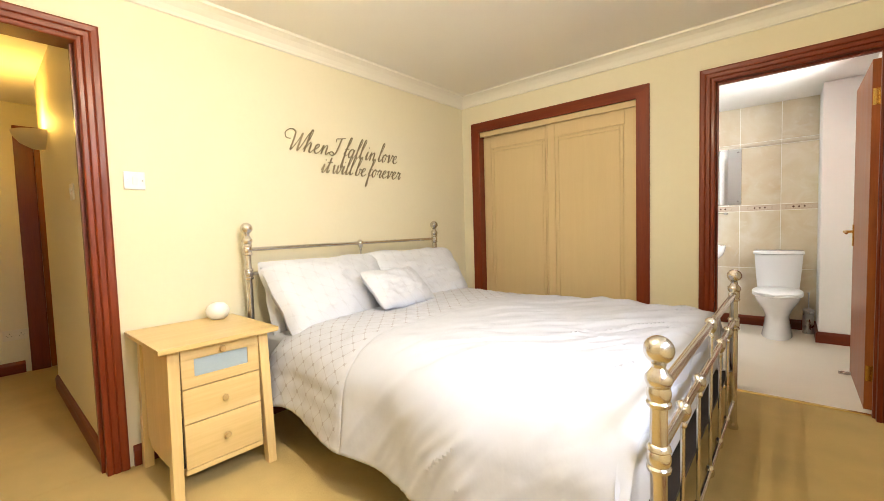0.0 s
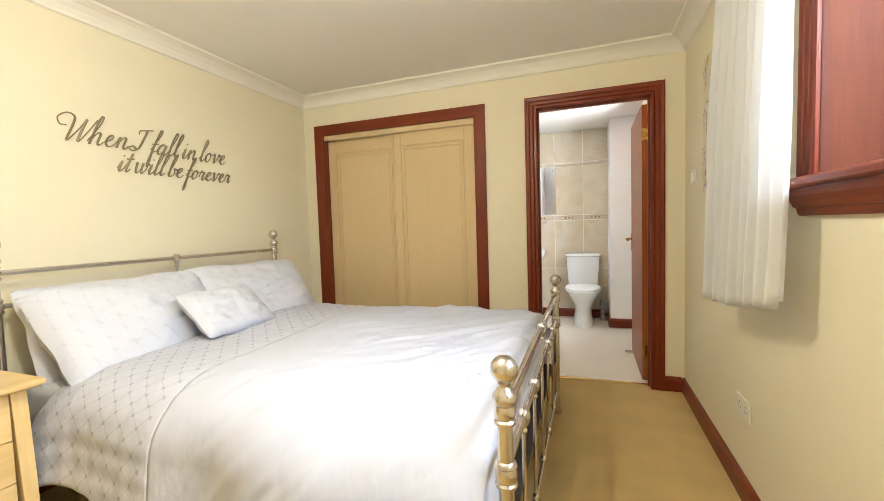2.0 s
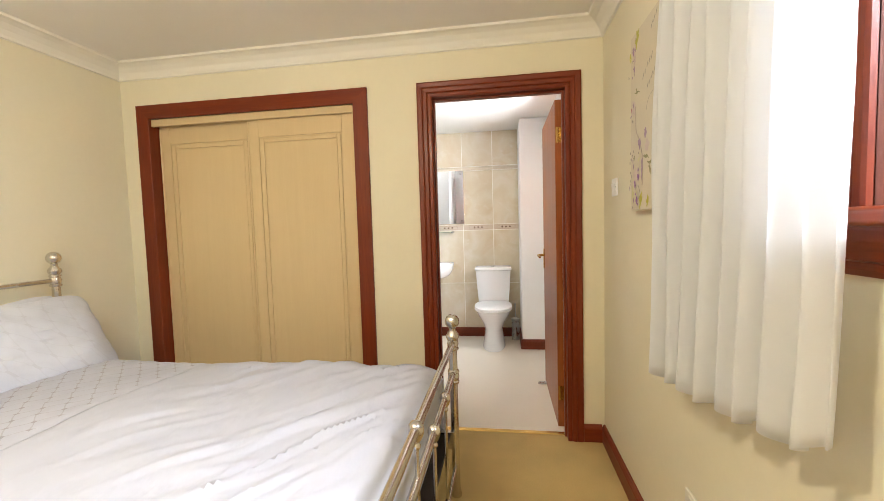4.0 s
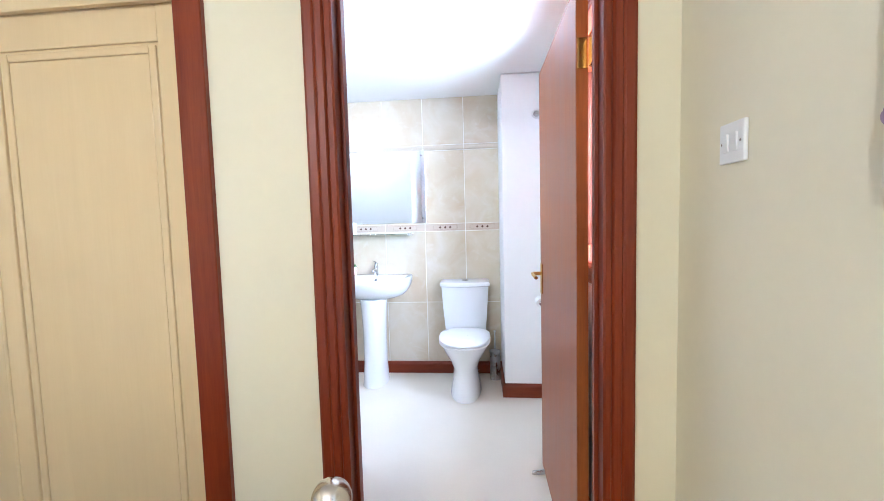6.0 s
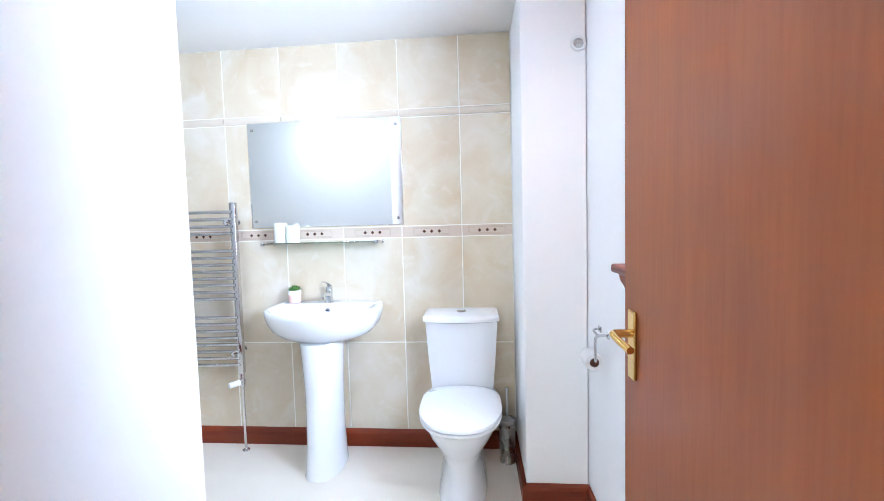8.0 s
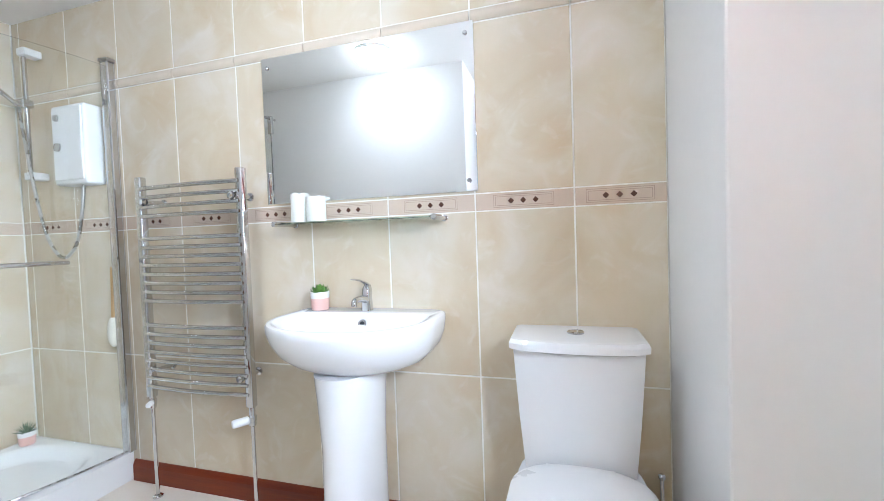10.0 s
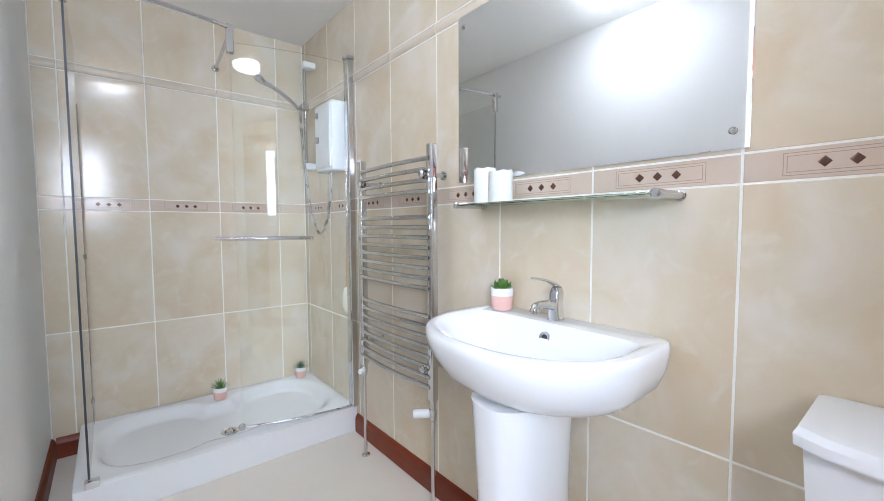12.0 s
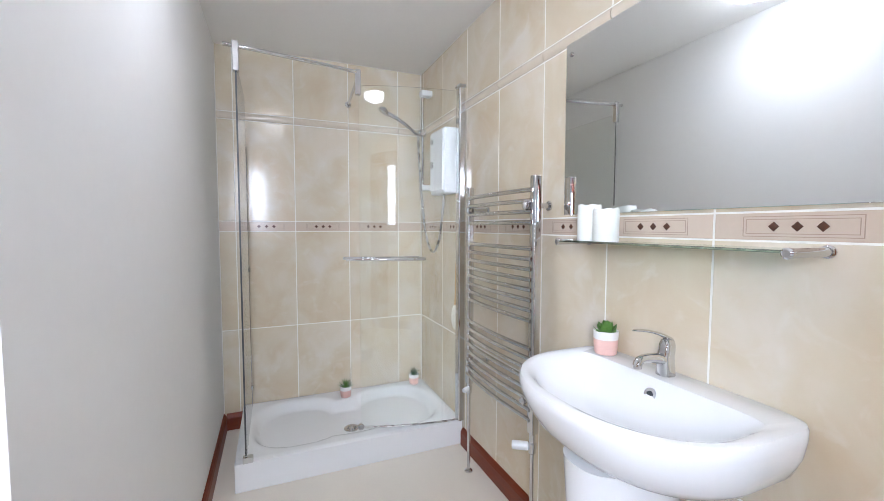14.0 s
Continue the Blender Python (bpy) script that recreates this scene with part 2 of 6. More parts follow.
M_SCRIPT = material("bronze_lettering", (0.27, 0.225, 0.14), 0.42, 0.4, var=0.1)
M_TILE = tile_material()
M_BORDER = material("border_tile", (0.60, 0.49, 0.385), 0.2, var=0.06, scale=9, per_piece=0.2)
M_GROOVE = material("border_groove", (0.35, 0.255, 0.19), 0.4, var=0.08)
M_DIAMOND = material("diamond_inlay", (0.10, 0.045, 0.028), 0.25, var=0.35, scale=60)
M_GROUT = material("grout", (0.84, 0.82, 0.76), 0.8, var=0.04, bump=0.2)
M_CANDLE = material("candle_wax", (0.82, 0.84, 0.78), 0.5, var=0.02)
M_PINK = material("pink_glaze", (0.78, 0.50, 0.43), 0.45, var=0.05)
M_WHITEPOT = material("white_glaze", (0.82, 0.80, 0.77), 0.4, var=0.03)
M_LEAFGREEN = material("succulent_leaf", (0.10, 0.22, 0.035), 0.45, var=0.35, scale=30)
M_DARKGREEN = material("dark_leaf", (0.055, 0.12, 0.05), 0.5, var=0.35, scale=30)
M_SOIL = material("soil", (0.05, 0.035, 0.02), 0.95, var=0.3)
M_PAPER = material("tissue", (0.83, 0.82, 0.81), 0.9, var=0.02)
M_CARD = material("card_tube", (0.17, 0.07, 0.05), 0.8, var=0.1)
M_BRUSHWOOD = material("brush_wood", (0.55, 0.33, 0.13), 0.4, var=0.1)
M_CANVAS = material("canvas", (0.69, 0.62, 0.49), 0.8, var=0.05, bump=0.4, bump_scale=500)
M_PURPLE = material("paint_purple", (0.31, 0.16, 0.38), 0.7, var=0.3, scale=40)
M_LIME = material("paint_lime", (0.52, 0.48, 0.07), 0.7, var=0.25, scale=40)
M_SAGE = material("paint_sage", (0.26, 0.25, 0.12), 0.7, var=0.25, scale=40)
M_ROSE = material("paint_rose", (0.52, 0.23, 0.25), 0.7, var=0.25, scale=40)
M_PALEWASH = material("paint_blush", (0.66, 0.55, 0.50), 0.8, var=0.1, scale=40)
M_LEMON = material("paint_lemon", (0.66, 0.62, 0.33), 0.8, var=0.12, scale=40)
M_MAUVE = material("paint_mauve", (0.36, 0.25, 0.35), 0.7, var=0.3, scale=60)
M_PALESTEM = material("paint_stem", (0.50, 0.42, 0.34), 0.8, var=0.2, scale=40)
M_TAN = material("paint_tan", (0.50, 0.40, 0.22), 0.8, var=0.15, scale=40)
M_INK = material("paint_taupe", (0.36, 0.32, 0.25), 0.7, var=0.2, scale=40)
M_LAMPSHADE = material("plaster_shade", (0.72, 0.62, 0.42), 0.7, var=0.04)
M_GRASS = material("grass", (0.07, 0.11, 0.03), 0.9, var=0.4, scale=2)
M_GLASS = glass_material("clear_glass", (0.96, 0.985, 0.97))
M_SHELF = glass_material("green_edge_glass", (0.72, 0.93, 0.84))
M_FROST = material("frosted_pane", (0.36, 0.45, 0.53), 0.22, var=0.06)
M_MIRROR = material("mirror_silver", (0.86, 0.88, 0.88), 0.012, 1.0, var=0.004, gloss_var=0.008)
M_GLOW = glow_material("lit_diffuser", (1.0, 0.985, 0.96), 25.0)
M_HALLGLOW = glow_material("hall_lamp_bulb", (1.0, 0.72, 0.3), 30.0)
M_BEDGLOW = glow_material("lit_glass_shade", (1.0, 0.78, 0.45), 5.0)


# ---- mesh helpers ----
def finish(name, bm, mat, smooth=False):
    me = bpy.data.meshes.new(name)
    bmesh.ops.recalc_face_normals(bm, faces=bm.faces)
    bm.to_mesh(me)
    bm.free()
    for m in (mat if isinstance(mat, (list, tuple)) else (mat,)):
        me.materials.append(m)
    if smooth:
        me.polygons.foreach_set("use_smooth", [True] * len(me.polygons))
        me.set_sharp_from_angle(angle=radians(38))
    return me


def thing(name, label, category, group="", at=(0, 0, 0), m=None):
    """An Empty that carries the parts of one thing."""
    ob = new(name)
    ob.empty_display_size = 0.05
    ob.matrix_world = m if m else Matrix.Translation(at)
    return tagged(ob, label, category, group)


def part(name, bm, mat, parent, label="", smooth=False, kind=""):
    ob = new(name, finish(name, bm, mat, smooth))
    ob.parent = parent
    return tagged(ob, label, kind=kind)


def solo(name, bm, mat, label, category, group="", smooth=False, kind=""):
    return tagged(new(name, finish(name, bm, mat, smooth)), label, category, group, kind)


def structure(name, bm, mat, label, category, smooth=False):
    return tagged(new(name, finish(name, bm, mat, smooth)), label, category, kind="structure")


def box(x0, x1, y0, y1, z0, z1, bevel=0.0, bm=None, seg=2):
    own = bmesh.new()
    bmesh.ops.create_cube(own, size=1, matrix=Matrix.Translation(((x0 + x1) / 2, (y0 + y1) / 2, (z0 + z1) / 2)) @ Matrix.Diagonal((x1 - x0, y1 - y0, z1 - z0, 1)))
    if bevel:
        bmesh.ops.bevel(own, geom=own.edges[:], offset=bevel, segments=seg, affect="EDGES", profile=0.5)
    return merged(own, bm)


def merged(own, bm):
    if bm is None:
        return own
    me = bpy.data.meshes.new("tmp")
    own.to_mesh(me)
    own.free()
    bm.from_mesh(me)
    bpy.data.meshes.remove(me)
    return bm


def lathe(profile, seg=24, m=Matrix(), bm=None, cap=True):
    """Turns (radius, height) pairs about z."""
    own = bmesh.new()
    rings = []
    for r, z in profile:
        rings.append([own.verts.new(m @ Vector((max(r, 0.0004) * math.cos(2 * math.pi * i / seg), max(r, 0.0004) * math.sin(2 * math.pi * i / seg), z))) for i in range(seg)])
    for a, b in zip(rings, rings[1:]):
        for i in range(seg):
            own.faces.new((a[i], a[(i + 1) % seg], b[(i + 1) % seg], b[i]))
    if cap:
        own.faces.new(rings[0][::-1])
        own.faces.new(rings[-1])
    return merged(own, bm)


def towards(p, q):
    d = Vector(q) - Vector(p)
    return Matrix.Translation(p) @ d.to_track_quat("Z", "Y").to_matrix().to_4x4(), d.length


def rod(p, q, r, seg=16, bm=None, r2=None):
    m, length = towards(p, q)
    return lathe([(r, 0), (r2 if r2 else r, length)], seg, m, bm)


def tube(points, r, seg=12, bm=None, closed_ends=True):
    own = bmesh.new()
    pts = [Vector(p) for p in points]
    rings = []
    ref = None
    for i, p in enumerate(pts):
        d = (pts[min(i + 1, len(pts) - 1)] - pts[max(i - 1, 0)]).normalized()
        if ref is None:
            ref = d.orthogonal().normalized()
        ref = (ref - d * ref.dot(d)).normalized()
        side = d.cross(ref)
        rr = r[i] if isinstance(r, (list, tuple)) else r
        rings.append([own.verts.new(p + ref * rr * math.cos(2 * math.pi * k / seg) + side * rr * math.sin(2 * math.pi * k / seg)) for k in range(seg)])
    for a, b in zip(rings, rings[1:]):
        for k in range(seg):
            own.faces.new((a[k], a[(k + 1) % seg], b[(k + 1) % seg], b[k]))
    if closed_ends:
        own.faces.new(rings[0][::-1])
        own.faces.new(rings[-1])
    return merged(own, bm)


def spline(points, n=8):
    """Catmull-Rom through the points."""
    pts = [Vector(p) for p in points]
    out = []
    for i in range(len(pts) - 1):
        a, b, c, d = pts[max(i - 1, 0)], pts[i], pts[i + 1], pts[min(i + 2, len(pts) - 1)]
        for k in range(n):
            t = k / n
            out.append(0.5 * (2 * b + (c - a) * t + (2 * a - 5 * b + 4 * c - d) * t * t + (3 * b - a - 3 * c + d) * t ** 3))
    out.append(pts[-1])
    return out


def prism(profile, a, b, u, v, bm=None):
    """Extrudes a closed profile of (u, v) pairs from a to b; u and v are the profile's axes."""
    own = bmesh.new()
    u, v, a, b = Vector(u), Vector(v), Vector(a), Vector(b)
    r0 = [own.verts.new(a + u * p + v * q) for p, q in profile]
    r1 = [own.verts.new(b + u * p + v * q) for p, q in profile]
    n = len(profile)
    for i in range(n):
        own.faces.new((r0[i], r0[(i + 1) % n], r1[(i + 1) % n], r1[i]))
    own.faces.new(r0[::-1])
    own.faces.new(r1)
    return merged(own, bm)


def loft(rings, bm=None, cap=True):
    own = bmesh.new()
    rows = [[own.verts.new(p) for p in ring] for ring in rings]
    n = len(rows[0])
    for a, b in zip(rows, rows[1:]):
        for i in range(n):
            own.faces.new((a[i], a[(i + 1) % n], b[(i + 1) % n], b[i]))
    if cap:
        own.faces.new(rows[0][::-1])
        own.faces.new(rows[-1])
    return merged(own, bm)


def sheet(grid, bm=None):
    own = bmesh.new()
    rows = [[own.verts.new(p) for p in row] for row in grid]
    for a, b in zip(rows, rows[1:]):
        for i in range(len(a) - 1):
            own.faces.new((a[i], a[i + 1], b[i + 1], b[i]))
    return merged(own, bm)


# ---- the large structure ----
bm = box(-2.30, WEST, SOUTH - 0.12, EY0 - 0.03, 0, 2.6)
box(-2.30, WEST, EY1 + 0.03, 6.16, 0, 2.6, bm=bm)
box(-2.30, WEST, EY0 - 0.03, EY1 + 0.03, ETOP + 0.03, 2.6, bm=bm)
structure("wall_west", bm, M_CREAM, "cream painted bedroom wall behind the bed", "wall")

bm = box(WEST, WX0 - 0.03, NORTH, 5.40, 0, 2.6)
box(WX1 + 0.03, DX0 - 0.03, NORTH, 5.335, 0, 2.6, bm=bm)
box(DX1 + 0.03, 1.06, NORTH, 5.335, 0, 2.6, bm=bm)
box(WX0 - 0.03, WX1 + 0.03, NORTH, 5.40, WTOP + 0.03, 2.6, bm=bm)
box(DX0 - 0.03, DX1 + 0.03, NORTH, 5.335, DTOP + 0.03, 2.6, bm=bm)
structure("wall_north", bm, M_CREAM, "cream painted wall with wardrobe and en-suite door", "wall")

bm = box(EAST, 1.06, SOUTH - 0.12, WIN_Y0 - 0.02, 0, 2.6)
box(EAST, 1.06, WIN_Y1 + 0.02, NORTH, 0, 2.6, bm=bm)
box(EAST, 1.06, WIN_Y0 - 0.02, WIN_Y1 + 0.02, 0, WIN_Z0 - 0.03, bm=bm)
box(EAST, 1.06, WIN_Y0 - 0.02, WIN_Y1 + 0.02, WIN_Z1 + 0.02, 2.6, bm=bm)
structure("wall_east", bm, M_CREAM, "cream painted outside wall with the bedroom window", "wall")

structure("wall_south", box(-2.30, 1.06, SOUTH - 0.12, SOUTH, 0, 2.6), M_CREAM, "plain cream bedroom wall", "wall")
structure("ceiling", box(-2.30, 1.06, SOUTH - 0.12, 5.335, CEIL, CEIL + 0.12), M_CEIL, "off-white textured bedroom ceiling", "ceiling")
structure("floor", box(-2.24, 0.9, SOUTH - 0.05, 5.30, -0.1, 0), M_CARPET, "golden beige bedroom carpet", "floor")

# bathroom shell
structure("wall_bath_north", box(-2.75, 1.06, BN, BN + 0.14, 0, 2.6), M_GROUT, "beige tiled bathroom wall with patterned border", "wall")
structure("wall_bath_west", box(-2.75, BW, 5.9, BN, 0, 2.6), M_GROUT, "beige tiled shower wall with patterned border", "wall")
structure("wall_bath_south", box(BW, -0.485, BS - 0.1, BS, 0, 2.6), M_WHITEWALL, "plain white bathroom wall", "wall")
structure("wall_bath_side", box(-0.59, -0.485, 5.337, BS - 0.1, 0, 2.6), M_WHITEWALL, "plain white return wall beside the door", "wall")
bm = box(BE, 1.0, 5.337, BWIN_Y0 - 0.02, 0, 2.6)
box(BE, 1.0, BWIN_Y1 + 0.02, BN, 0, 2.6, bm=bm)
box(BE, 1.0, BWIN_Y0 - 0.02, BWIN_Y1 + 0.02, 0, BWIN_Z0 - 0.03, bm=bm)
box(BE, 1.0, BWIN_Y0 - 0.02, BWIN_Y1 + 0.02, BWIN_Z1 + 0.02, 2.6, bm=bm)
structure("wall_bath_east", bm, M_WHITEWALL, "white bathroom wall with a small window", "wall")
structure("wall_boxing", box(0.445, BE - 0.003, 6.965, BN - 0.002, 0, BCEIL - 0.003, 0.006), M_WHITEWALL, "white boxed-in pipe duct in the corner", "wall")
structure("wall_bath_inner", box(-0.485, DX0 - 0.03, 5.336, 5.346, 0, 2.6), M_WHITEWALL, "white back of the dividing wall", "wall")
structure("ceiling_bath", box(-2.75, 1.06, 5.337, BN + 0.1, BCEIL, BCEIL + 0.1), M_CEIL, "white bathroom ceiling", "ceiling")
structure("floor_bath", box(-2.7, 0.9, 5.30, BN + 0.05, -0.1, 0.002), M_VINYL, "cream vinyl bathroom floor", "floor")
bm = prism([(-0.017, 0.0), (-0.012, 0.005), (0.012, 0.005), (0.017, 0.0)], (DX0 - 0.02, 5.30, 0.002), (DX1 + 0.02, 5.30, 0.002), (0, 1, 0), (0, 0, 1))
structure("threshold_strip", bm, M_BRASS, "brass carpet strip in the doorway", "trim")

# hall beyond the bedroom door
structure("wall_hall_north", box(-3.95, -2.30, 2.43, 2.53, 0, 2.6), M_CREAM, "cream hall wall", "wall")
structure("wall_hall_return", box(-3.95, -3.85, 2.53, 3.6, 0, 2.6), M_CREAM, "cream hall wall round the corner", "wall")
structure("wall_hall_west", box(-4.82, -4.70, 0.3, 3.6, 0, 2.6), M_CREAM, "cream wall at the end of the hall", "wall")
structure("wall_hall_south", box(-4.70, -2.30, 0.3, 0.42, 0, 2.6), M_CREAM, "plain cream hall wall", "wall")
structure("wall_hall_end", box(-4.70, -3.95, 3.5, 3.6, 0, 2.6), M_CREAM, "plain cream hall wall", "wall")
structure("ceiling_hall", box(-4.82, -2.30, 0.3, 3.6, 2.28, 2.38), M_CEIL, "hall ceiling lit by the wall lamp", "ceiling")
structure("floor_hall", box(-4.82, -2.24, 0.3, 3.6, -0.1, 0.001), M_CARPET, "beige hall carpet", "floor")
structure("hall_bulkhead", box(-2.62, -2.31, 0.42, 2.43, 2.12, 2.28), M_CREAM, "cream boxed beam over the hall", "wall")
structure("ground", box(-400, 400, -400, 400, -0.45, -0.40), M_GRASS, "grass outside the windows", "ground")


# ---- cornice, skirting, architraves ----
def cornice():
    own = bmesh.new()
    prof = [(0.0, 2.258), (0.012, 2.262), (0.016, 2.275), (0.030, 2.298), (0.055, 2.322), (0.078, 2.334), (0.092, 2.338), (0.096, CEIL)]
    rings = []
    for d, z in prof:
        rings.append([own.verts.new(c) for c in ((WEST + d, SOUTH + d, z), (EAST - d, SOUTH + d, z), (EAST - d, NORTH - d, z), (WEST + d, NORTH - d, z))])
    for a, b in zip(rings, rings[1:]):
        for i in range(4):
            own.faces.new((a[i], a[(i + 1) % 4], b[(i + 1) % 4], b[i]))
    structure("cornice", own, M_CORNICE, "plain white coved plaster cornice", "trim")


cornice()
SKIRT = [(0, 0), (0.018, 0), (0.018, 0.075), (0.013, 0.088), (0.006, 0.098), (0, 0.10)]


def skirting(a, b, out, mat):
    structure("baseboard", prism(SKIRT, (*a, 0.001), (*b, 0.001), out, (0, 0, 1)), mat, "dark mahogany skirting board", "skirting")


skirting((WEST, 2.52), (WEST, NORTH), (1, 0, 0), M_MAHOG_Y)
skirting((WEST, SOUTH), (WEST, EY0 - 0.1), (1, 0, 0), M_MAHOG_Y)
skirting((WEST + 0.018, NORTH), (WX0 - 0.09, NORTH), (0, -1, 0), M_MAHOG_X)
skirting((WX1 + 0.087, NORTH), (DX0 - 0.087, NORTH), (0, -1, 0), M_MAHOG_X)
skirting((DX1 + 0.087, NORTH), (EAST - 0.018, NORTH), (0, -1, 0), M_MAHOG_X)
skirting((EAST, SOUTH), (EAST, NORTH), (-1, 0, 0), M_MAHOG_Y)
skirting((-1.88, BN - 0.0085), (0.445, BN - 0.0085), (0, -1, 0), M_MAHOG_X)
skirting((0.445, 6.947), (0.445, BN - 0.028), (-1, 0, 0), M_MAHOG_Y)
skirting((0.445, 6.965), (BE, 6.965), (0, -1, 0), M_MAHOG_X)
skirting((BE, 5.42), (BE, 6.947), (-1, 0, 0), M_MAHOG_Y)
skirting((BW + 0.01, BS), (-0.467, BS), (0, 1, 0), M_MAHOG_X)
skirting((BW + 0.01, BS + 0.018), (BW + 0.01, 6.265), (1, 0, 0), M_MAHOG_Y)
skirting((-0.485, 5.42), (-0.485, BS), (1, 0, 0), M_MAHOG_Y)
skirting((-3.95, 2.43), (-2.32, 2.43), (0, -1, 0), M_MAHOG_X)
skirting((-4.70, 0.42), (-4.70, 2.30), (1, 0, 0), M_MAHOG_Y)

# moulded architrave profile: (across from the opening outwards, out of the wall)
ARCH = [(0, 0), (0, 0.012), (0.006, 0.016), (0.020, 0.016), (0.024, 0.011), (0.030, 0.018), (0.048, 0.019), (0.052, 0.015), (0.058, 0.020), (0.078, 0.022), (0.086, 0.018), (0.088, 0.0)]


FLAT = [(0, 0), (0, 0.016), (0.003, 0.019), (0.085, 0.019), (0.088, 0.016), (0.088, 0.0)]


def architrave(owner, x0, x1, top, plane, out, along, z0=0.0, prof=ARCH):
    """Two legs and a head round an opening from x0 to x1 on a wall; along is the wall's direction, out its normal."""
    al, o = Vector(along), Vector(out)
    origin = Vector((plane if abs(o.x) else 0, plane if abs(o.y) else 0, 0))
    legmat = M_MAHOG
    headmat = M_MAHOG_X if abs(al.x) else M_MAHOG_Y

    def mitred(p, q, inward, cut0, cut1, mat, name):
        own = bmesh.new()
        d = (q - p).normalized()
        r0 = [own.verts.new(p + inward * a + o * b - d * (a * cut0)) for a, b in prof]
        r1 = [own.verts.new(q + inward * a + o * b + d * (a * cut1)) for a, b in prof]
        n = len(prof)
        for i in range(n):
            own.faces.new((r0[i], r0[(i + 1) % n], r1[(i + 1) % n], r1[i]))
        own.faces.new(r0[::-1])
        own.faces.new(r1)
        part(name, own, mat, owner)

    up = Vector((0, 0, 1))
    mitred(origin + al * x0 + up * z0, origin + al * x0 + up * top, -al, 0, 1, legmat, "architrave_leg")
    mitred(origin + al * x1 + up * z0, origin + al * x1 + up * top, al, 0, 1, legmat, "architrave_leg")
    mitred(origin + al * x0 + up * top, origin + al * x1 + up * top, up, 1, 1, headmat, "architrave_head")


# en-suite door frame and leaf
door = tagged(thing("door_1", "", ""), "mahogany framed en-suite doorway with its door standing open", "door", kind="structure")
architrave(door, DX0, DX1, DTOP, NORTH, (0, -1, 0), (1, 0, 0))
part("door_lining", box(DX0 - 0.028, DX0, NORTH - 0.002, 5.338, 0, DTOP), M_MAHOG, door)
part("door_lining", box(DX1, DX1 + 0.028, NORTH - 0.002, 5.338, 0, DTOP), M_MAHOG, door)
part("door_lining", box(DX0 - 0.028, DX1 + 0.028, NORTH - 0.002, 5.338, DTOP, DTOP + 0.028), M_MAHOG_X, door)
part("door_stop", box(DX0, DX0 + 0.012, 5.268, 5.294, 0, DTOP, 0.002), M_MAHOG, door)
part("door_stop", box(DX1 - 0.012, DX1, 5.268, 5.294, 0, DTOP, 0.002), M_MAHOG, door)
part("door_stop", box(DX0 + 0.012, DX1 - 0.012, 5.268, 5.294, DTOP - 0.012, DTOP, 0.002), M_MAHOG_X, door)
part("strike_plate", box(DX0, DX0 + 0.002, 5.305, 5.323, 0.995, 1.065, 0.0008), M_BRASS, door, "brass strike plate")
bm = box(0.583, 0.620, 5.380, 6.133, 0.008, 1.985, 0.002)
leaf = part("door_leaf", bm, M_LEAF, door, "flush red-brown veneered door leaf")
part("lipping", box(0.5835, 0.6195, 5.3755, 5.3795, 0.009, 1.984), M_LIP, leaf, "orange-brown solid edge")
part("lipping", box(0.5835, 0.6195, 6.1335, 6.1375, 0.009, 1.984), M_LIP, leaf)
for z in (0.22, 1.78):
    bm = box(0.587, 0.617, 5.3725, 5.3752, z - 0.045, z + 0.045)
    rod((0.625, 5.360, z - 0.045), (0.625, 5.360, z + 0.045), 0.0065, 10, bm)
    box(0.6165, 0.6195, 5.30, 5.36, z - 0.045, z + 0.045, bm=bm)
    part("hinge", bm, M_BRASS, leaf, "brass butt hinge", True)
bm = box(0.575, 0.5825, 6.062, 6.100, 0.915, 1.065, 0.003)
part("handle_plate", bm, M_BRASS, leaf, "brass lever handle plate")
bm = rod((0.578, 6.081, 1.015), (0.540, 6.081, 1.015), 0.009, 14)
tube(spline([(0.543, 6.081, 1.015), (0.535, 6.070, 1.016), (0.535, 6.030, 1.012), (0.540, 5.985, 1.006)], 6), 0.008, 10, bm)
part("lever", bm, M_BRASS, leaf, "brass door lever", True)

# entrance doorway
ent = tagged(thing("door_2", "", ""), "dark mahogany frame of the open bedroom entrance", "door", kind="structure")
architrave(ent, EY0, EY1, ETOP, WEST, (1, 0, 0), (0, 1, 0))
part("door_lining", box(-2.302, WEST + 0.002, EY0 - 0.028, EY0, 0, ETOP), M_MAHOG, ent)
part("door_lining", box(-2.302, WEST + 0.002, EY1, EY1 + 0.028, 0, ETOP), M_MAHOG, ent)
part("door_lining", box(-2.302, WEST + 0.002, EY0 - 0.028, EY1 + 0.028, ETOP, ETOP + 0.028), M_MAHOG_Y, ent)
part("door_stop", box(-2.255, -2.22, EY1 - 0.012, EY1, 0, ETOP), M_MAHOG, ent)

# wardrobe
ward = thing("fitted_wardrobe", "built-in wardrobe with pale ash sliding doors and mahogany surround", "wardrobe")
architrave(ward, WX0, WX1, WTOP, NORTH, (0, -1, 0), (1, 0, 0), prof=FLAT)
part("lining", box(WX0 - 0.028, WX0, NORTH - 0.002, 5.40, 0, WTOP), M_MAHOG, ward)
part("lining", box(WX1, WX1 + 0.028, NORTH - 0.002, 5.40, 0, WTOP), M_MAHOG, ward)
part("pelmet", box(WX0, WX1, 5.238, 5.258, WTOP - 0.045, WTOP - 0.001, 0.003), M_WARD, ward, "pale ash pelmet rail")
part("side_strip", box(WX1 - 0.016, WX1 - 0.001, 5.240, 5.256, 0.0, WTOP - 0.046, 0.002), M_WARD, ward)
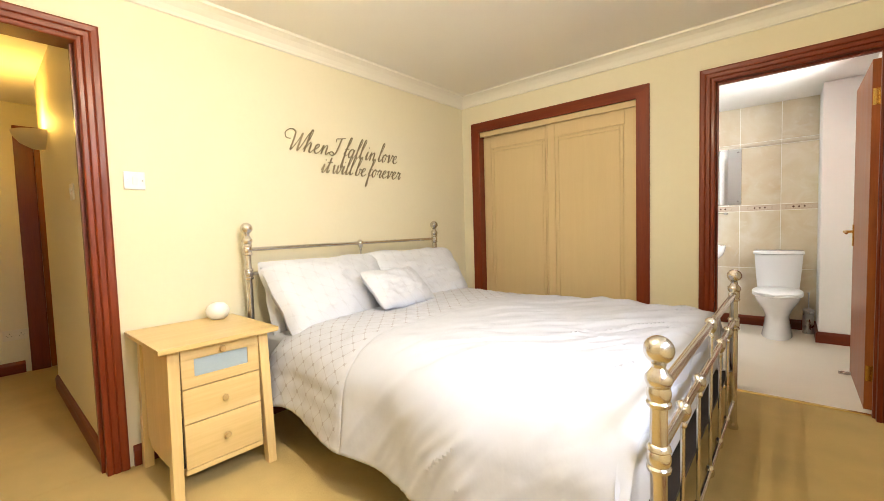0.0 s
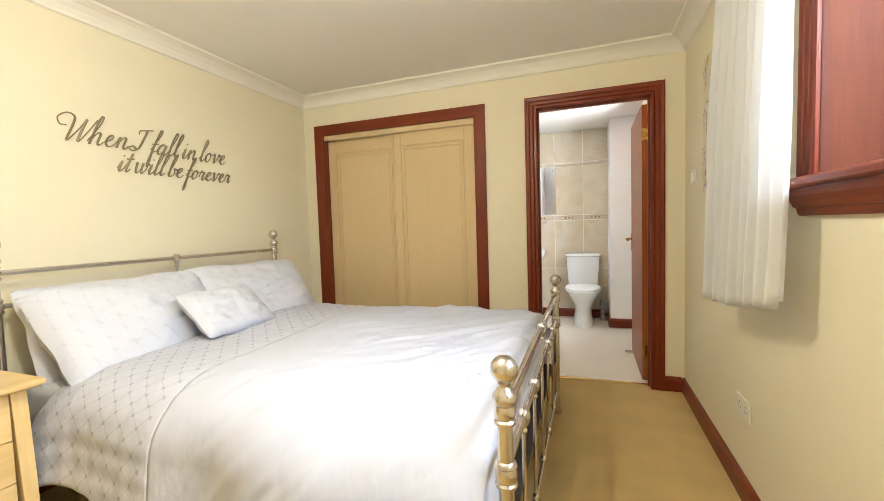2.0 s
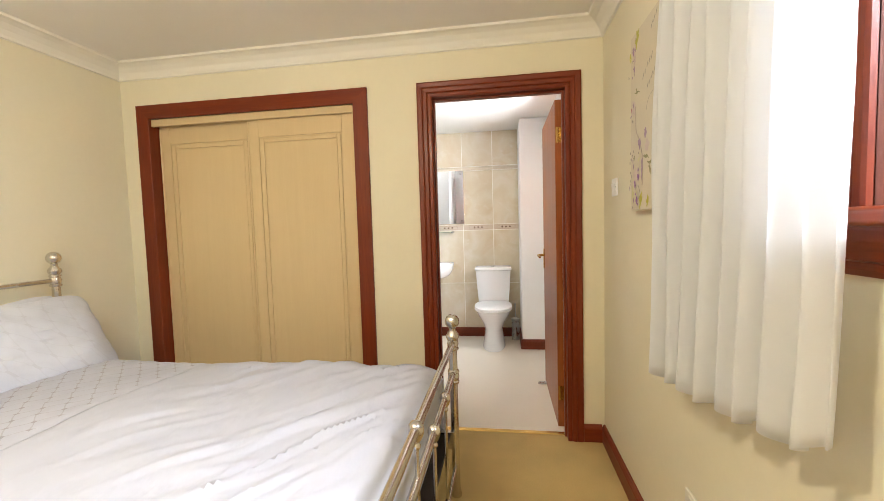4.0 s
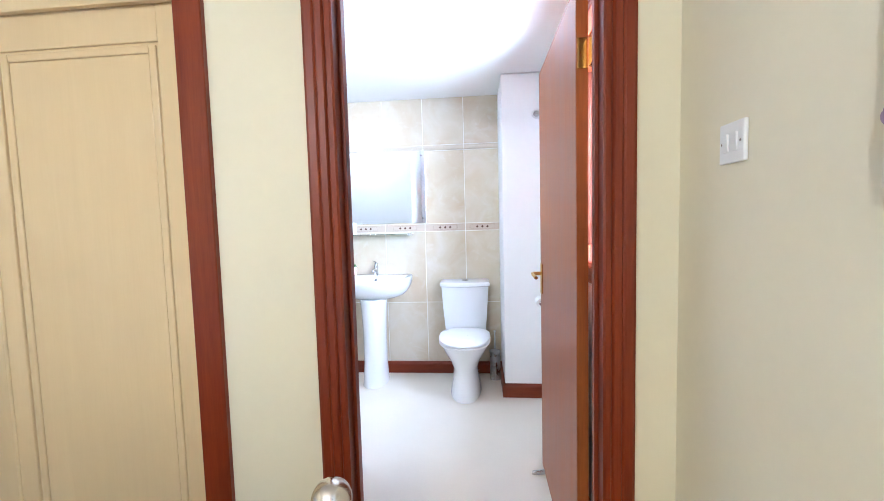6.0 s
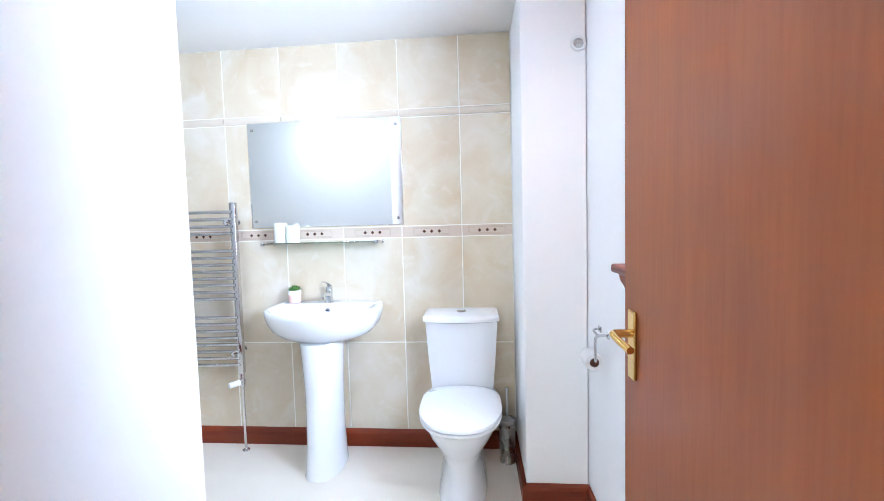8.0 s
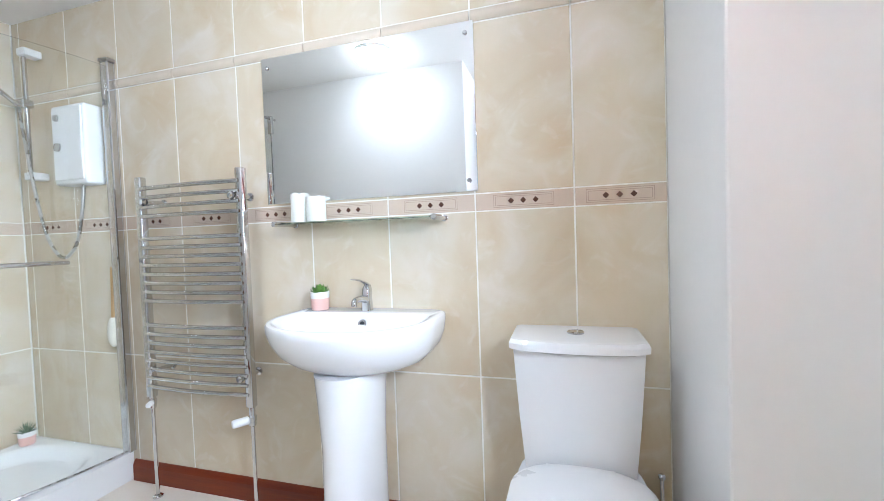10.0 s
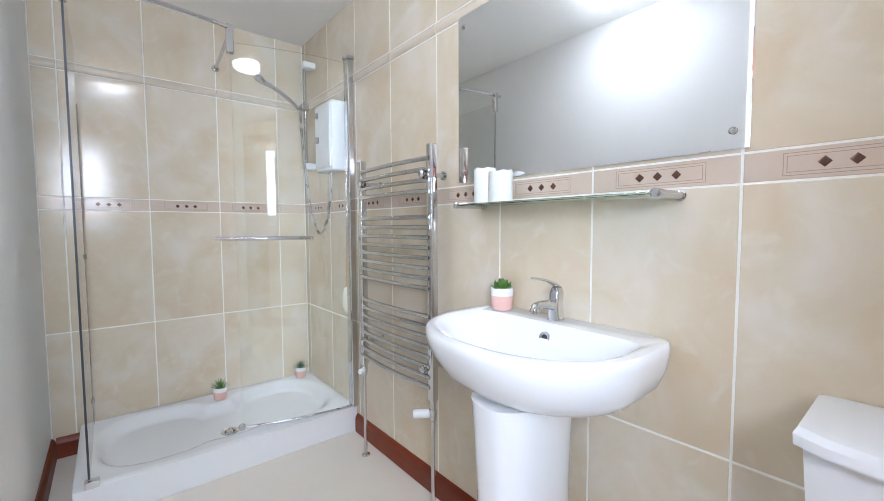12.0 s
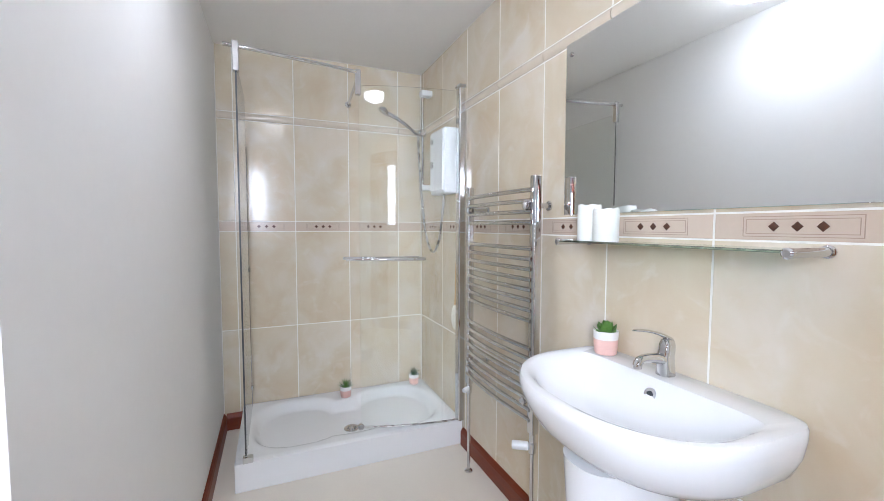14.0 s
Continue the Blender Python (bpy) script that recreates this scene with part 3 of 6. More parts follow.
part("floor_track", box(WX0, WX1, 5.255, 5.39, 0.001, 0.012), M_WARD, ward)
# sheet behind the doors, its near-black colour standing in for the wardrobe's inner shade
part("carcass_back", box(WX0 - 0.028, WX1 + 0.028, 5.392, 5.399, 0, WTOP), M_VOIDSHADE, ward)


def sliding_door(x0, x1, y0):
    top = WTOP - 0.012
    bm = box(x0, x1, y0 + 0.009, y0 + 0.027, 0.014, top, 0.003)
    leaf = part("sliding_door", bm, M_WARD, ward, "pale ash sliding door with moulded panel")
    st, lo, hi = 0.075, 0.155, WTOP - 0.15
    for a, b in ((x0, x0 + st), (x1 - st, x1)):
        part("stile", box(a + 0.001, b, y0, y0 + 0.0145, 0.015, top - 0.001, 0.003), M_WARD, leaf)
    for a, b in ((0.015, lo), (hi, top - 0.001)):
        part("rail", box(x0 + st, x1 - st, y0 + 0.0005, y0 + 0.0145, a, b, 0.003), M_WARD, leaf)
    a, b, c, d = x0 + st + 0.009, x1 - st - 0.009, lo + 0.009, hi - 0.009
    w = 0.024
    for q in ((a, a + w, c, d), (b - w, b, c, d), (a + w, b - w, c, c + w), (a + w, b - w, d - w, d)):
        part("panel_moulding", box(q[0], q[1], y0 + 0.002, y0 + 0.0145, q[2], q[3], 0.004), M_WARD, leaf)
    part("panel", box(a + w + 0.002, b - w - 0.002, y0 + 0.005, y0 + 0.0145, c + w + 0.002, d - w - 0.002, 0.003), M_WARD, leaf)
    part("edge_bead", rod((x0 + 0.006, y0 - 0.001, 0.016), (x0 + 0.006, y0 - 0.001, WTOP - 0.05), 0.006, 10), M_WARD, leaf)


sliding_door(WX0 + 0.002, -1.262, 5.298)
sliding_door(-1.318, WX1 - 0.017, 5.266)

# ---- bedroom window ----
win = tagged(thing("window_1", "", ""), "mahogany lined bedroom window with white plastic sash", "window", kind="structure")
architrave(win, WIN_Y0, WIN_Y1, WIN_Z1, EAST, (-1, 0, 0), (0, 1, 0), WIN_Z0)
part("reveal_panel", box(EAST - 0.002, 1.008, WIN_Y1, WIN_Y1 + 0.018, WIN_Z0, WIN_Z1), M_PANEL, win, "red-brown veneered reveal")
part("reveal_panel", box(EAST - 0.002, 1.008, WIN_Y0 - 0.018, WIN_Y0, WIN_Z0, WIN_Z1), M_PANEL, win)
part("reveal_panel", box(EAST - 0.002, 1.008, WIN_Y0 - 0.018, WIN_Y1 + 0.018, WIN_Z1, WIN_Z1 + 0.018), M_MAHOG_Y, win)
bm = box(EAST - 0.075, 1.008, WIN_Y0 - 0.15, WIN_Y1 + 0.145, WIN_Z0 - 0.028, WIN_Z0, 0.0)
bmesh.ops.bevel(bm, geom=[e for e in bm.edges if all(v.co.x < EAST - 0.07 for v in e.verts)], offset=0.012, segments=4, affect="EDGES", profile=0.5)
part("window_sill", bm, M_MAHOG_Y, win, "polished mahogany window board", True)
APRON = [(0, 0), (0.014, 0.0), (0.020, 0.010), (0.022, 0.022), (0.030, 0.026), (0.036, 0.040), (0.046, 0.056), (0.050, 0.072), (0.050, 0.078), (0, 0.078)]
part("apron", prism(APRON, (EAST, WIN_Y0 - 0.09, WIN_Z0 - 0.106), (EAST, WIN_Y1 + 0.075, WIN_Z0 - 0.106), (-1, 0, 0), (0, 0, 1)), M_MAHOG_Y, win, "moulded mahogany apron")


def upvc(owner, x0, x1, y0, y1, z0, z1, mull):
    w = 0.055
    for a in ((y0, y0 + w, z0, z1), (y1 - w, y1, z0, z1), (y0 + w, y1 - w, z0, z0 + w), (y0 + w, y1 - w, z1 - w, z1)):
        part("window_frame", box(x0, x1, *a, 0.004), M_UPVC, owner, "white plastic frame")
    edges = [y0 + w] + list(mull) + [y1 - w]
    for m_ in mull:
        part("mullion", box(x0, x1, m_ - 0.03, m_ + 0.03, z0 + w, z1 - w, 0.004), M_UPVC, owner)
    for i in range(len(edges) - 1):
        a = edges[i] + (0.03 if i else 0)
        b = edges[i + 1] - (0.03 if i < len(edges) - 2 else 0)
        for q in ((a, a + 0.012, z0 + w, z1 - w), (b - 0.012, b, z0 + w, z1 - w), (a + 0.012, b - 0.012, z0 + w, z0 + w + 0.012), (a + 0.012, b - 0.012, z1 - w - 0.012, z1 - w)):
            part("gasket", box(x0 + 0.012, x1 - 0.012, *q), M_SLATE, owner, "dark rubber gasket")
        pane = part("pane", box(x0 + 0.028, x0 + 0.034, a + 0.012, b - 0.012, z0 + w + 0.012, z1 - w - 0.012), M_GLASS, owner)
        pane.visible_shadow = False


upvc(win, 1.009, 1.069, WIN_Y0 - 0.015, WIN_Y1 + 0.015, WIN_Z0 - 0.02, WIN_Z1 + 0.015, (2.81,))

# ---- bathroom window ----
win2 = tagged(thing("window_2", "", ""), "small mahogany lined bathroom window", "window", kind="structure")
architrave(win2, BWIN_Y0, BWIN_Y1, BWIN_Z1, BE, (-1, 0, 0), (0, 1, 0), BWIN_Z0)
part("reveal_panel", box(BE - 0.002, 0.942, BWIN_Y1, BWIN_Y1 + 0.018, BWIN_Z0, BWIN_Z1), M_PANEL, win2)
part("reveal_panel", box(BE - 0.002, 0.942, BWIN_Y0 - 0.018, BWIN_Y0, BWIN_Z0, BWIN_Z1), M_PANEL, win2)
part("reveal_panel", box(BE - 0.002, 0.942, BWIN_Y0 - 0.018, BWIN_Y1 + 0.018, BWIN_Z1, BWIN_Z1 + 0.018), M_MAHOG_Y, win2)
bm = box(BE - 0.065, 0.942, BWIN_Y0 - 0.086, BWIN_Y1 + 0.10, BWIN_Z0 - 0.026, BWIN_Z0)
bmesh.ops.bevel(bm, geom=[e for e in bm.edges if all(v.co.x < BE - 0.06 for v in e.verts)], offset=0.011, segments=4, affect="EDGES", profile=0.5)
part("window_sill", bm, M_MAHOG_Y, win2, "mahogany window board", True)
part("apron", prism(APRON, (BE, BWIN_Y0 - 0.07, BWIN_Z0 - 0.104), (BE, BWIN_Y1 + 0.065, BWIN_Z0 - 0.104), (-1, 0, 0), (0, 0, 1)), M_MAHOG_Y, win2)
upvc(win2, 0.943, 1.0, BWIN_Y0 - 0.015, BWIN_Y1 + 0.015, BWIN_Z0 - 0.02, BWIN_Z1 + 0.015, ())


# ---- bed ----
BEDX0, BEDX1, BEDY0, BEDY1 = -2.09, 0.030, 3.086, 4.682
bed = thing("bed", "double bed with brushed nickel post frame", "bed", at=(-1.02, 3.88, 0))


def local(bm, owner):
    """Puts a mesh written in world places under its owner's own axes."""
    bm.transform(owner.matrix_world.inverted())
    return bm


def bed_post(x, y, top, collars):
    z = top
    prof = [(0.024, 0.002), (0.026, 0.012), (0.021, 0.03), (0.0185, 0.05)]
    marks = sorted(collars)
    for c in marks:
        prof += [(0.0185, c - 0.034), (0.026, c - 0.030), (0.0275, c - 0.022), (0.023, c - 0.017), (0.0265, c - 0.006), (0.0265, c + 0.006), (0.023, c + 0.017), (0.0275, c + 0.022), (0.025, c + 0.030), (0.0195, c + 0.034)]
    prof += [(0.0195, z - 0.124), (0.025, z - 0.118), (0.030, z - 0.106), (0.0295, z - 0.096), (0.022, z - 0.086), (0.0145, z - 0.074), (0.0165, z - 0.066)]
    for k in range(13):
        a = -1.15 + (math.pi / 2 + 1.15) * k / 12
        prof.append((0.0335 * math.cos(a), z - 0.0335 + 0.0335 * math.sin(a)))
    part("post", local(lathe(prof, 28, Matrix.Translation((x, y, 0))), bed), M_NICKEL, bed, smooth=True)


for y in (BEDY0, BEDY1):
    bed_post(BEDX1, y, 0.862, (0.572, 0.727))
    bed_post(BEDX0, y, 1.188, (0.895, 1.035))


def fitting(p, bm):
    """A turned ball with a short stem hanging under a rail."""
    return lathe([(0.007, -0.055), (0.011, -0.05), (0.012, -0.044), (0.008, -0.036), (0.014, -0.028), (0.020, -0.014), (0.022, 0.0), (0.020, 0.013), (0.013, 0.021), (0.004, 0.025)], 18, Matrix.Translation(p), bm)


def rails(x, levels, spindles, centre):
    y0, y1 = BEDY0 + 0.015, BEDY1 - 0.015
    for z, r in levels:
        part("cross_rail", local(rod((x, y0, z), (x, y1, z), r, 16), bed), M_NICKEL, bed, smooth=True)
    low, mid, top = levels[0][0], levels[1][0], levels[-1][0]
    for i in range(1, spindles + 1):
        y = y0 + (y1 - y0) * i / (spindles + 1)
        up = top if i == centre else mid
        part("spindle", local(rod((x, y, low), (x, y, up), 0.0065, 10), bed), M_NICKEL, bed, smooth=True)
        part("rail_fitting", local(fitting((x, y, up), None), bed), M_NICKEL, bed, smooth=True)
        bm = lathe([(0.007, -0.024), (0.013, -0.018), (0.016, 0.0), (0.013, 0.018), (0.008, 0.024)], 14, Matrix.Translation((x, y, low)))
        part("rail_fitting", local(bm, bed), M_NICKEL, bed, smooth=True)


rails(BEDX1, ((0.150, 0.009), (0.588, 0.0125), (0.730, 0.0135)), 5, 3)
rails(BEDX0, ((0.36, 0.009), (0.895, 0.0115), (1.035, 0.0115)), 5, 3)
for y in (BEDY0 + 0.02, BEDY1 - 0.02):
    part("side_rail", local(box(BEDX0, BEDX1, y - 0.012, y + 0.012, 0.24, 0.32, 0.003), bed), M_NICKEL, bed)
# one flat sheet; the shade below the mattress is put into its colour
part("slatted_base", local(box(BEDX0 + 0.02, BEDX1 - 0.02, BEDY0 + 0.035, BEDY1 - 0.035, 0.297, 0.312), bed), M_VOIDSHADE, bed, "slatted base, coloured dark for the shade under the bed")
solo("mattress", box(-2.05, -0.03, BEDY0 + 0.03, BEDY1 - 0.03, 0.313, 0.575, 0.05, seg=3), M_PLAINCOTTON, "white mattress on the metal bed frame", "mattress", smooth=True)


def duvet():
    """A drape: flat over the mattress, falling at both sides and at the foot, with folds."""
    nx, ny = 150, 170
    x_head, x_foot = -1.80, -0.022
    flat, r = x_foot - x_head - 0.06, 0.06
    grid = []
    for i in range(nx + 1):
        u = i / nx
        s = u * (flat + 0.094 + 0.175)       # length along the cloth
        wide = 1.145 + 0.06 * min(1.0, u / 0.30)
        row = []
        for j in range(ny + 1):
            wob = 0.03 * noise.noise(Vector((u * 4.0, j // (ny // 2), 7.0)))
            w = (2 * j / ny - 1) * (wide + wob)   # across the cloth from the middle
            half = 0.80 - 0.05 * max(0.0, (u - 0.84) / 0.16) ** 1.5
            a = abs(w)
            side = 1 if w > 0 else -1
            if a < half - 0.18:
                yy, drop = w, 0.0
            elif a < half + 0.17:
                t = (a - half + 0.18) / 0.35
                ang = t * math.pi / 2
                yy, drop = side * (half - 0.18 + 0.24 * math.sin(ang)), 0.21 * (1 - math.cos(ang))
            else:
                ext = a - half - 0.17
                yy, drop = side * (half + 0.06 + 0.10 * ext), 0.21 + ext * 0.96
            if s < flat:
                xx, fall = x_head + s, 0.0
            else:
                e = s - flat
                if e < r * math.pi / 2:
                    xx, fall = x_head + flat + r * math.sin(e / r), r * (1 - math.cos(e / r))
                else:
                    xx, fall = x_head + flat + r - 0.004, r + (e - r * math.pi / 2)
            z = 0.662 - 0.018 * min(1.2, (w / 0.8) ** 2) + 0.012 * math.sin(u * 5) - (drop ** 3 + fall ** 3) ** (1 / 3)
            n1 = noise.noise(Vector((xx * 1.6, w * 1.6, 0.3)))
            # creases that run slanting over the foot half
            d = 0.82 * xx - 0.57 * w
            e2 = 0.57 * xx + 0.82 * w
            wd = d + 0.05 * noise.noise(Vector((xx * 3, w * 3, 5.0)))
            ridge = 1 - abs(noise.noise(Vector((wd * 8.0, e2 * 1.3, 4.0)))) * 3.0
            ridge2 = 1 - abs(noise.noise(Vector((wd * 20.0, e2 * 2.6, 14.0)))) * 3.0
            mask = min(1.0, max(0.0, (u - 0.20) / 0.45)) * (0.25 + 0.75 * max(0, min(1, 0.55 + 1.3 * noise.noise(Vector((xx * 1.9, w * 1.9, 9.0))))))
            n3 = noise.noise(Vector((xx * 9, w * 9, 1.7)))
            bumpv = 0.020 * n1 + mask * (0.018 * max(0, ridge) ** 1.6 + 0.013 * max(0, ridge2) ** 1.5) + 0.003 * n3
            if u < 0.34:
                bumpv += 0.0035 * math.sin((w + xx) * 35) * math.sin((w - xx) * 35)
            k = min(1.0, drop / 0.28)
            k = k * k * (3 - 2 * k)
            fold = math.sin(xx * 9 + 2.6 * noise.noise(Vector((xx * 2, side, 0)))) * 0.018
            yy += side * k * (fold + bumpv)
            z += bumpv * (1 - 0.8 * k)
            if fall > 0.05:
                xx -= 0.012 + 0.006 * math.sin(w * 14)
            if u < 0.10:
                z -= 0.045 * (1 - u / 0.10) ** 2
            row.append((xx, 3.884 + yy, z))
        grid.append(row)
    seam = 51
    ob = solo("duvet", sheet(grid[seam:]), M_LINEN, "white cotton duvet, creased, with a quilted bow lattice towards the pillows", "duvet", smooth=True)
    band = part("quilted_band", sheet(grid[:seam + 1]), M_LINEN, ob, "quilted band embroidered with bows", smooth=True)
    for piece_of in (ob, band):
        mod = piece_of.modifiers.new("thickness", "SOLIDIFY")
        mod.thickness, mod.offset = 0.022, -1


duvet()


def pillow(name, w, h, d, m, mat, label, category, group, seed, n=40):
    """Two bulging faces that meet in a pinched seam."""
    own = bmesh.new()
    def surf(sgn):
        rows = []
        for i in range(n + 1):
            row = []
            for j in range(n + 1):
                a, b = i / n * 2 - 1, j / n * 2 - 1
                corner = 1 - 0.05 * (a * a * b * b) ** 2
                ex = a * w / 2 * (1 - 0.05 * (1 - b * b)) * corner + 0.010 * noise.noise(Vector((b * 2.2, seed, 4)))
                ey = b * h / 2 * (1 - 0.06 * (1 - a * a)) * corner + 0.016 * noise.noise(Vector((a * 2.0, seed, 8)))
                t = max(0, (1 - abs(a) ** 3.2) * (1 - abs(b) ** 3.2)) ** 0.5
                k = noise.noise(Vector((a * 1.6 + seed, b * 1.6, sgn * 0.7))) * 0.30 + noise.noise(Vector((a * 5 + seed, b * 3, sgn))) * 0.10
                crease = 1 - abs(noise.noise(Vector((a * 3.4 + b * 1.8 + seed, b * 4.2 - a * 1.5, 2.0)))) * 5
                k += 0.07 * max(0, crease)
                row.append(m @ Vector((ex, ey, sgn * d / 2 * t * (1 + k))))
            rows.append(row)
        return rows
    sheet(surf(1), own)
    sheet(surf(-1), own)
    bmesh.ops.remove_doubles(own, verts=own.verts[:], dist=0.0004)
    return solo(name, own, mat, label, category, group, smooth=True)


def lean(x, y, z, tilt, yaw=0.0, roll=0.0):
    """Pose of a pillow: its width along y, its height leaning back towards -x by tilt degrees from upright."""
    return Matrix.Translation((x, y, z)) @ Matrix.Rotation(radians(yaw), 4, "Z") @ Matrix.Rotation(radians(-tilt), 4, "Y") @ Matrix.Rotation(radians(roll), 4, "X") @ Matrix(((0, 0, 1, 0), (1, 0, 0, 0), (0, 1, 0, 0), (0, 0, 0, 1)))


pillow("pillow", 0.78, 0.46, 0.16, lean(-1.985, 3.50, 0.755, 22), M_PLAINCOTTON, "plain white pillow propped against the bed head", "pillow", "pillows on the bed", 1.0)
pillow("pillow", 0.78, 0.46, 0.16, lean(-1.985, 4.27, 0.755, 22), M_PLAINCOTTON, "plain white pillow propped against the bed head", "pillow", "pillows on the bed", 5.0)
pillow("pillow", 0.86, 0.50, 0.235, lean(-1.845, 3.515, 0.755, 38, 4, 1.5), M_PILLOW, "white embroidered pillow leaning back", "pillow", "pillows on the bed", 9.0)
pillow("pillow", 0.86, 0.50, 0.235, lean(-1.865, 4.27, 0.760, 36, -4, -1.5), M_PILLOW, "white embroidered pillow leaning back", "pillow", "pillows on the bed", 14.0)
pillow("cushion", 0.50, 0.30, 0.13, lean(-1.59, 3.79, 0.765, 46, 8, -4), M_PILLOW, "small white cushion with embroidered bows", "cushion", "", 20.0)


# ---- bedside cabinet ----
def bedside():
    x0, x1, y0, y1, top = -2.165, -1.625, 2.515, 3.012, 0.672
    ob = thing("bedside_cabinet", "pale pine bedside cabinet with three drawers", "bedside cabinet", at=((x0 + x1) / 2, (y0 + y1) / 2, 0))
    bm = box(x0, x1, y0, y1, top - 0.024, top, 0.0)
    bmesh.ops.bevel(bm, geom=[e for e in bm.edges if all(v.co.z < top - 0.02 for v in e.verts)], offset=0.012, segments=3, affect="EDGES", profile=0.6)
    part("tabletop", local(bm, ob), M_PINE_Y, ob, smooth=True)
    bx0, bx1, by0, by1 = x0 + 0.03, x1 - 0.045, y0 + 0.04, y1 - 0.035
    for yy in (by0, by1 - 0.045):
        for xx in (bx0, bx1 - 0.045):
            bm = box(xx, xx + 0.045, yy, yy + 0.045, 0.001, top - 0.025, 0.002)
            for v in bm.verts:
                if v.co.z < 0.15:
                    k = (0.15 - v.co.z) / 0.15
                    cy = yy + 0.0225
                    v.co.y += k * 0.014 * (-1 if yy < 2.7 else 1)
                    v.co.x += k * 0.012 * (1 if xx > -1.9 else -1)
                    v.co.y = v.co.y + (cy - v.co.y) * 0.12 * k
            part("leg", local(bm, ob), M_PINE, ob)
    for yy in (by0 + 0.010, by1 - 0.024):
        bm = prism([(bx0 + 0.045, 0.16), (bx0 + 0.10, 0.12), ((bx0 + bx1) / 2, 0.115), (bx1 - 0.10, 0.12), (bx1 - 0.045, 0.16), (bx1 - 0.045, top - 0.026), (bx0 + 0.045, top - 0.026)], (0, yy, 0), (0, yy + 0.014, 0), (1, 0, 0), (0, 0, 1))
        part("side_panel", local(bm, ob), M_PINE, ob)
    part("back_panel", local(box(bx0 + 0.002, bx0 + 0.012, by0 + 0.046, by1 - 0.046, 0.12, top - 0.026), ob), M_PINE, ob)
    part("bottom_rail", local(box(bx1 - 0.035, bx1 - 0.004, by0 + 0.046, by1 - 0.046, 0.100, 0.124, 0.003), ob), M_PINE_Y, ob)
    # solid block coloured near-black, so the gaps round the drawers look shaded
    part("carcass", local(box(bx0 + 0.013, bx1 - 0.03, by0 + 0.030, by1 - 0.030, 0.125, top - 0.027), ob), M_VOIDSHADE, ob)
    levels = ((0.127, 0.318), (0.322, 0.470), (0.474, 0.640))
    for n, (a, b) in enumerate(levels):
        if n < 2:
            dr = part("drawer", local(box(bx1 - 0.024, bx1 - 0.002, by0 + 0.048, by1 - 0.048, a, b, 0.002), ob), M_PINE_Y, ob)
        else:
            q0, q1 = by0 + 0.048, by1 - 0.048
            bm = box(bx1 - 0.024, bx1 - 0.002, q0, q1, a, a + 0.045, 0.002)
            box(bx1 - 0.024, bx1 - 0.002, q0, q1, b - 0.045, b, 0.002, bm)
            box(bx1 - 0.0235, bx1 - 0.0025, q0, q0 + 0.05, a + 0.044, b - 0.044, bm=bm)
            box(bx1 - 0.0235, bx1 - 0.0025, q1 - 0.05, q1, a + 0.044, b - 0.044, bm=bm)
            dr = part("drawer", local(bm, ob), M_PINE_Y, ob, "drawer front with a frosted glass inset")
            part("glass_inset", local(box(bx1 - 0.014, bx1 - 0.008, q0 + 0.05, q1 - 0.05, a + 0.045, b - 0.045), ob), M_FROST, dr, "blue-grey frosted glass pane")
        kz = (a + b) / 2 if n < 2 else b - 0.022
        m = local(lathe([(0.006, 0), (0.006, 0.008), (0.013, 0.014), (0.015, 0.019), (0.012, 0.024), (0.004, 0.026)], 16, Matrix.Translation((bx1 - 0.003, (by0 + by1) / 2, kz)) @ Matrix.Rotation(radians(90), 4, "Y")), ob)
        part("knob", m, M_KNOBWOOD, dr, "turned wooden knob", True)


bedside()
bm = lathe([(0.030, 0.0), (0.046, 0.012), (0.056, 0.03), (0.058, 0.048), (0.050, 0.068), (0.034, 0.082), (0.012, 0.089), (0.001, 0.090)], 28, Matrix.Translation((-2.075, 2.905, 0.673)))
solo("bedside_light", bm, M_PLASTIC, "small white dome-shaped bedside light", "light", smooth=True)

# ---- wall lettering ----
TEXTWALL = Matrix(((0, 0, 1, 0), (1, 0, 0, 0), (0, 1, 0, 0), (0, 0, 0, 1)))
lettering = thing("wall_lettering", "bronze cut-out script lettering fixed on the cream wall", "wall art", at=(WEST, 3.9, 1.6))


# joined handwriting: strokes of one letter, in units of the small letters' height
GLYPH = {}


def glyph(letter, width, *strokes):
    GLYPH[letter] = (width, strokes)


glyph("W", 1.65, ((0.15, 1.15), (-0.25, 1.2), (-0.5, 1.7), (-0.1, 2.15), (0.4, 1.9), (0.48, 1.1), (0.5, 0.0), (0.9, 1.0), (1.12, 1.9), (1.1, 1.0), (1.15, 0.0), (1.5, 1.0), (1.75, 2.0)))
glyph("h", 1.0, ((0.0, 0.2), (0.35, 1.5), (0.42, 2.3), (0.28, 2.3), (0.2, 1.6), (0.18, 0.0)), ((0.18, 0.3), (0.42, 0.95), (0.64, 0.9), (0.64, 0.2), (0.78, 0.0), (1.0, 0.3)))
glyph("e", 0.74, ((0.0, 0.3), (0.3, 0.5), (0.5, 0.82), (0.35, 1.0), (0.15, 0.72), (0.15, 0.28), (0.35, 0.0), (0.58, 0.1), (0.74, 0.3)))
glyph("n", 0.95, ((0.0, 0.3), (0.17, 0.95), (0.2, 0.6), (0.2, 0.0)), ((0.2, 0.35), (0.44, 0.95), (0.62, 0.85), (0.62, 0.18), (0.75, 0.0), (0.95, 0.3)))
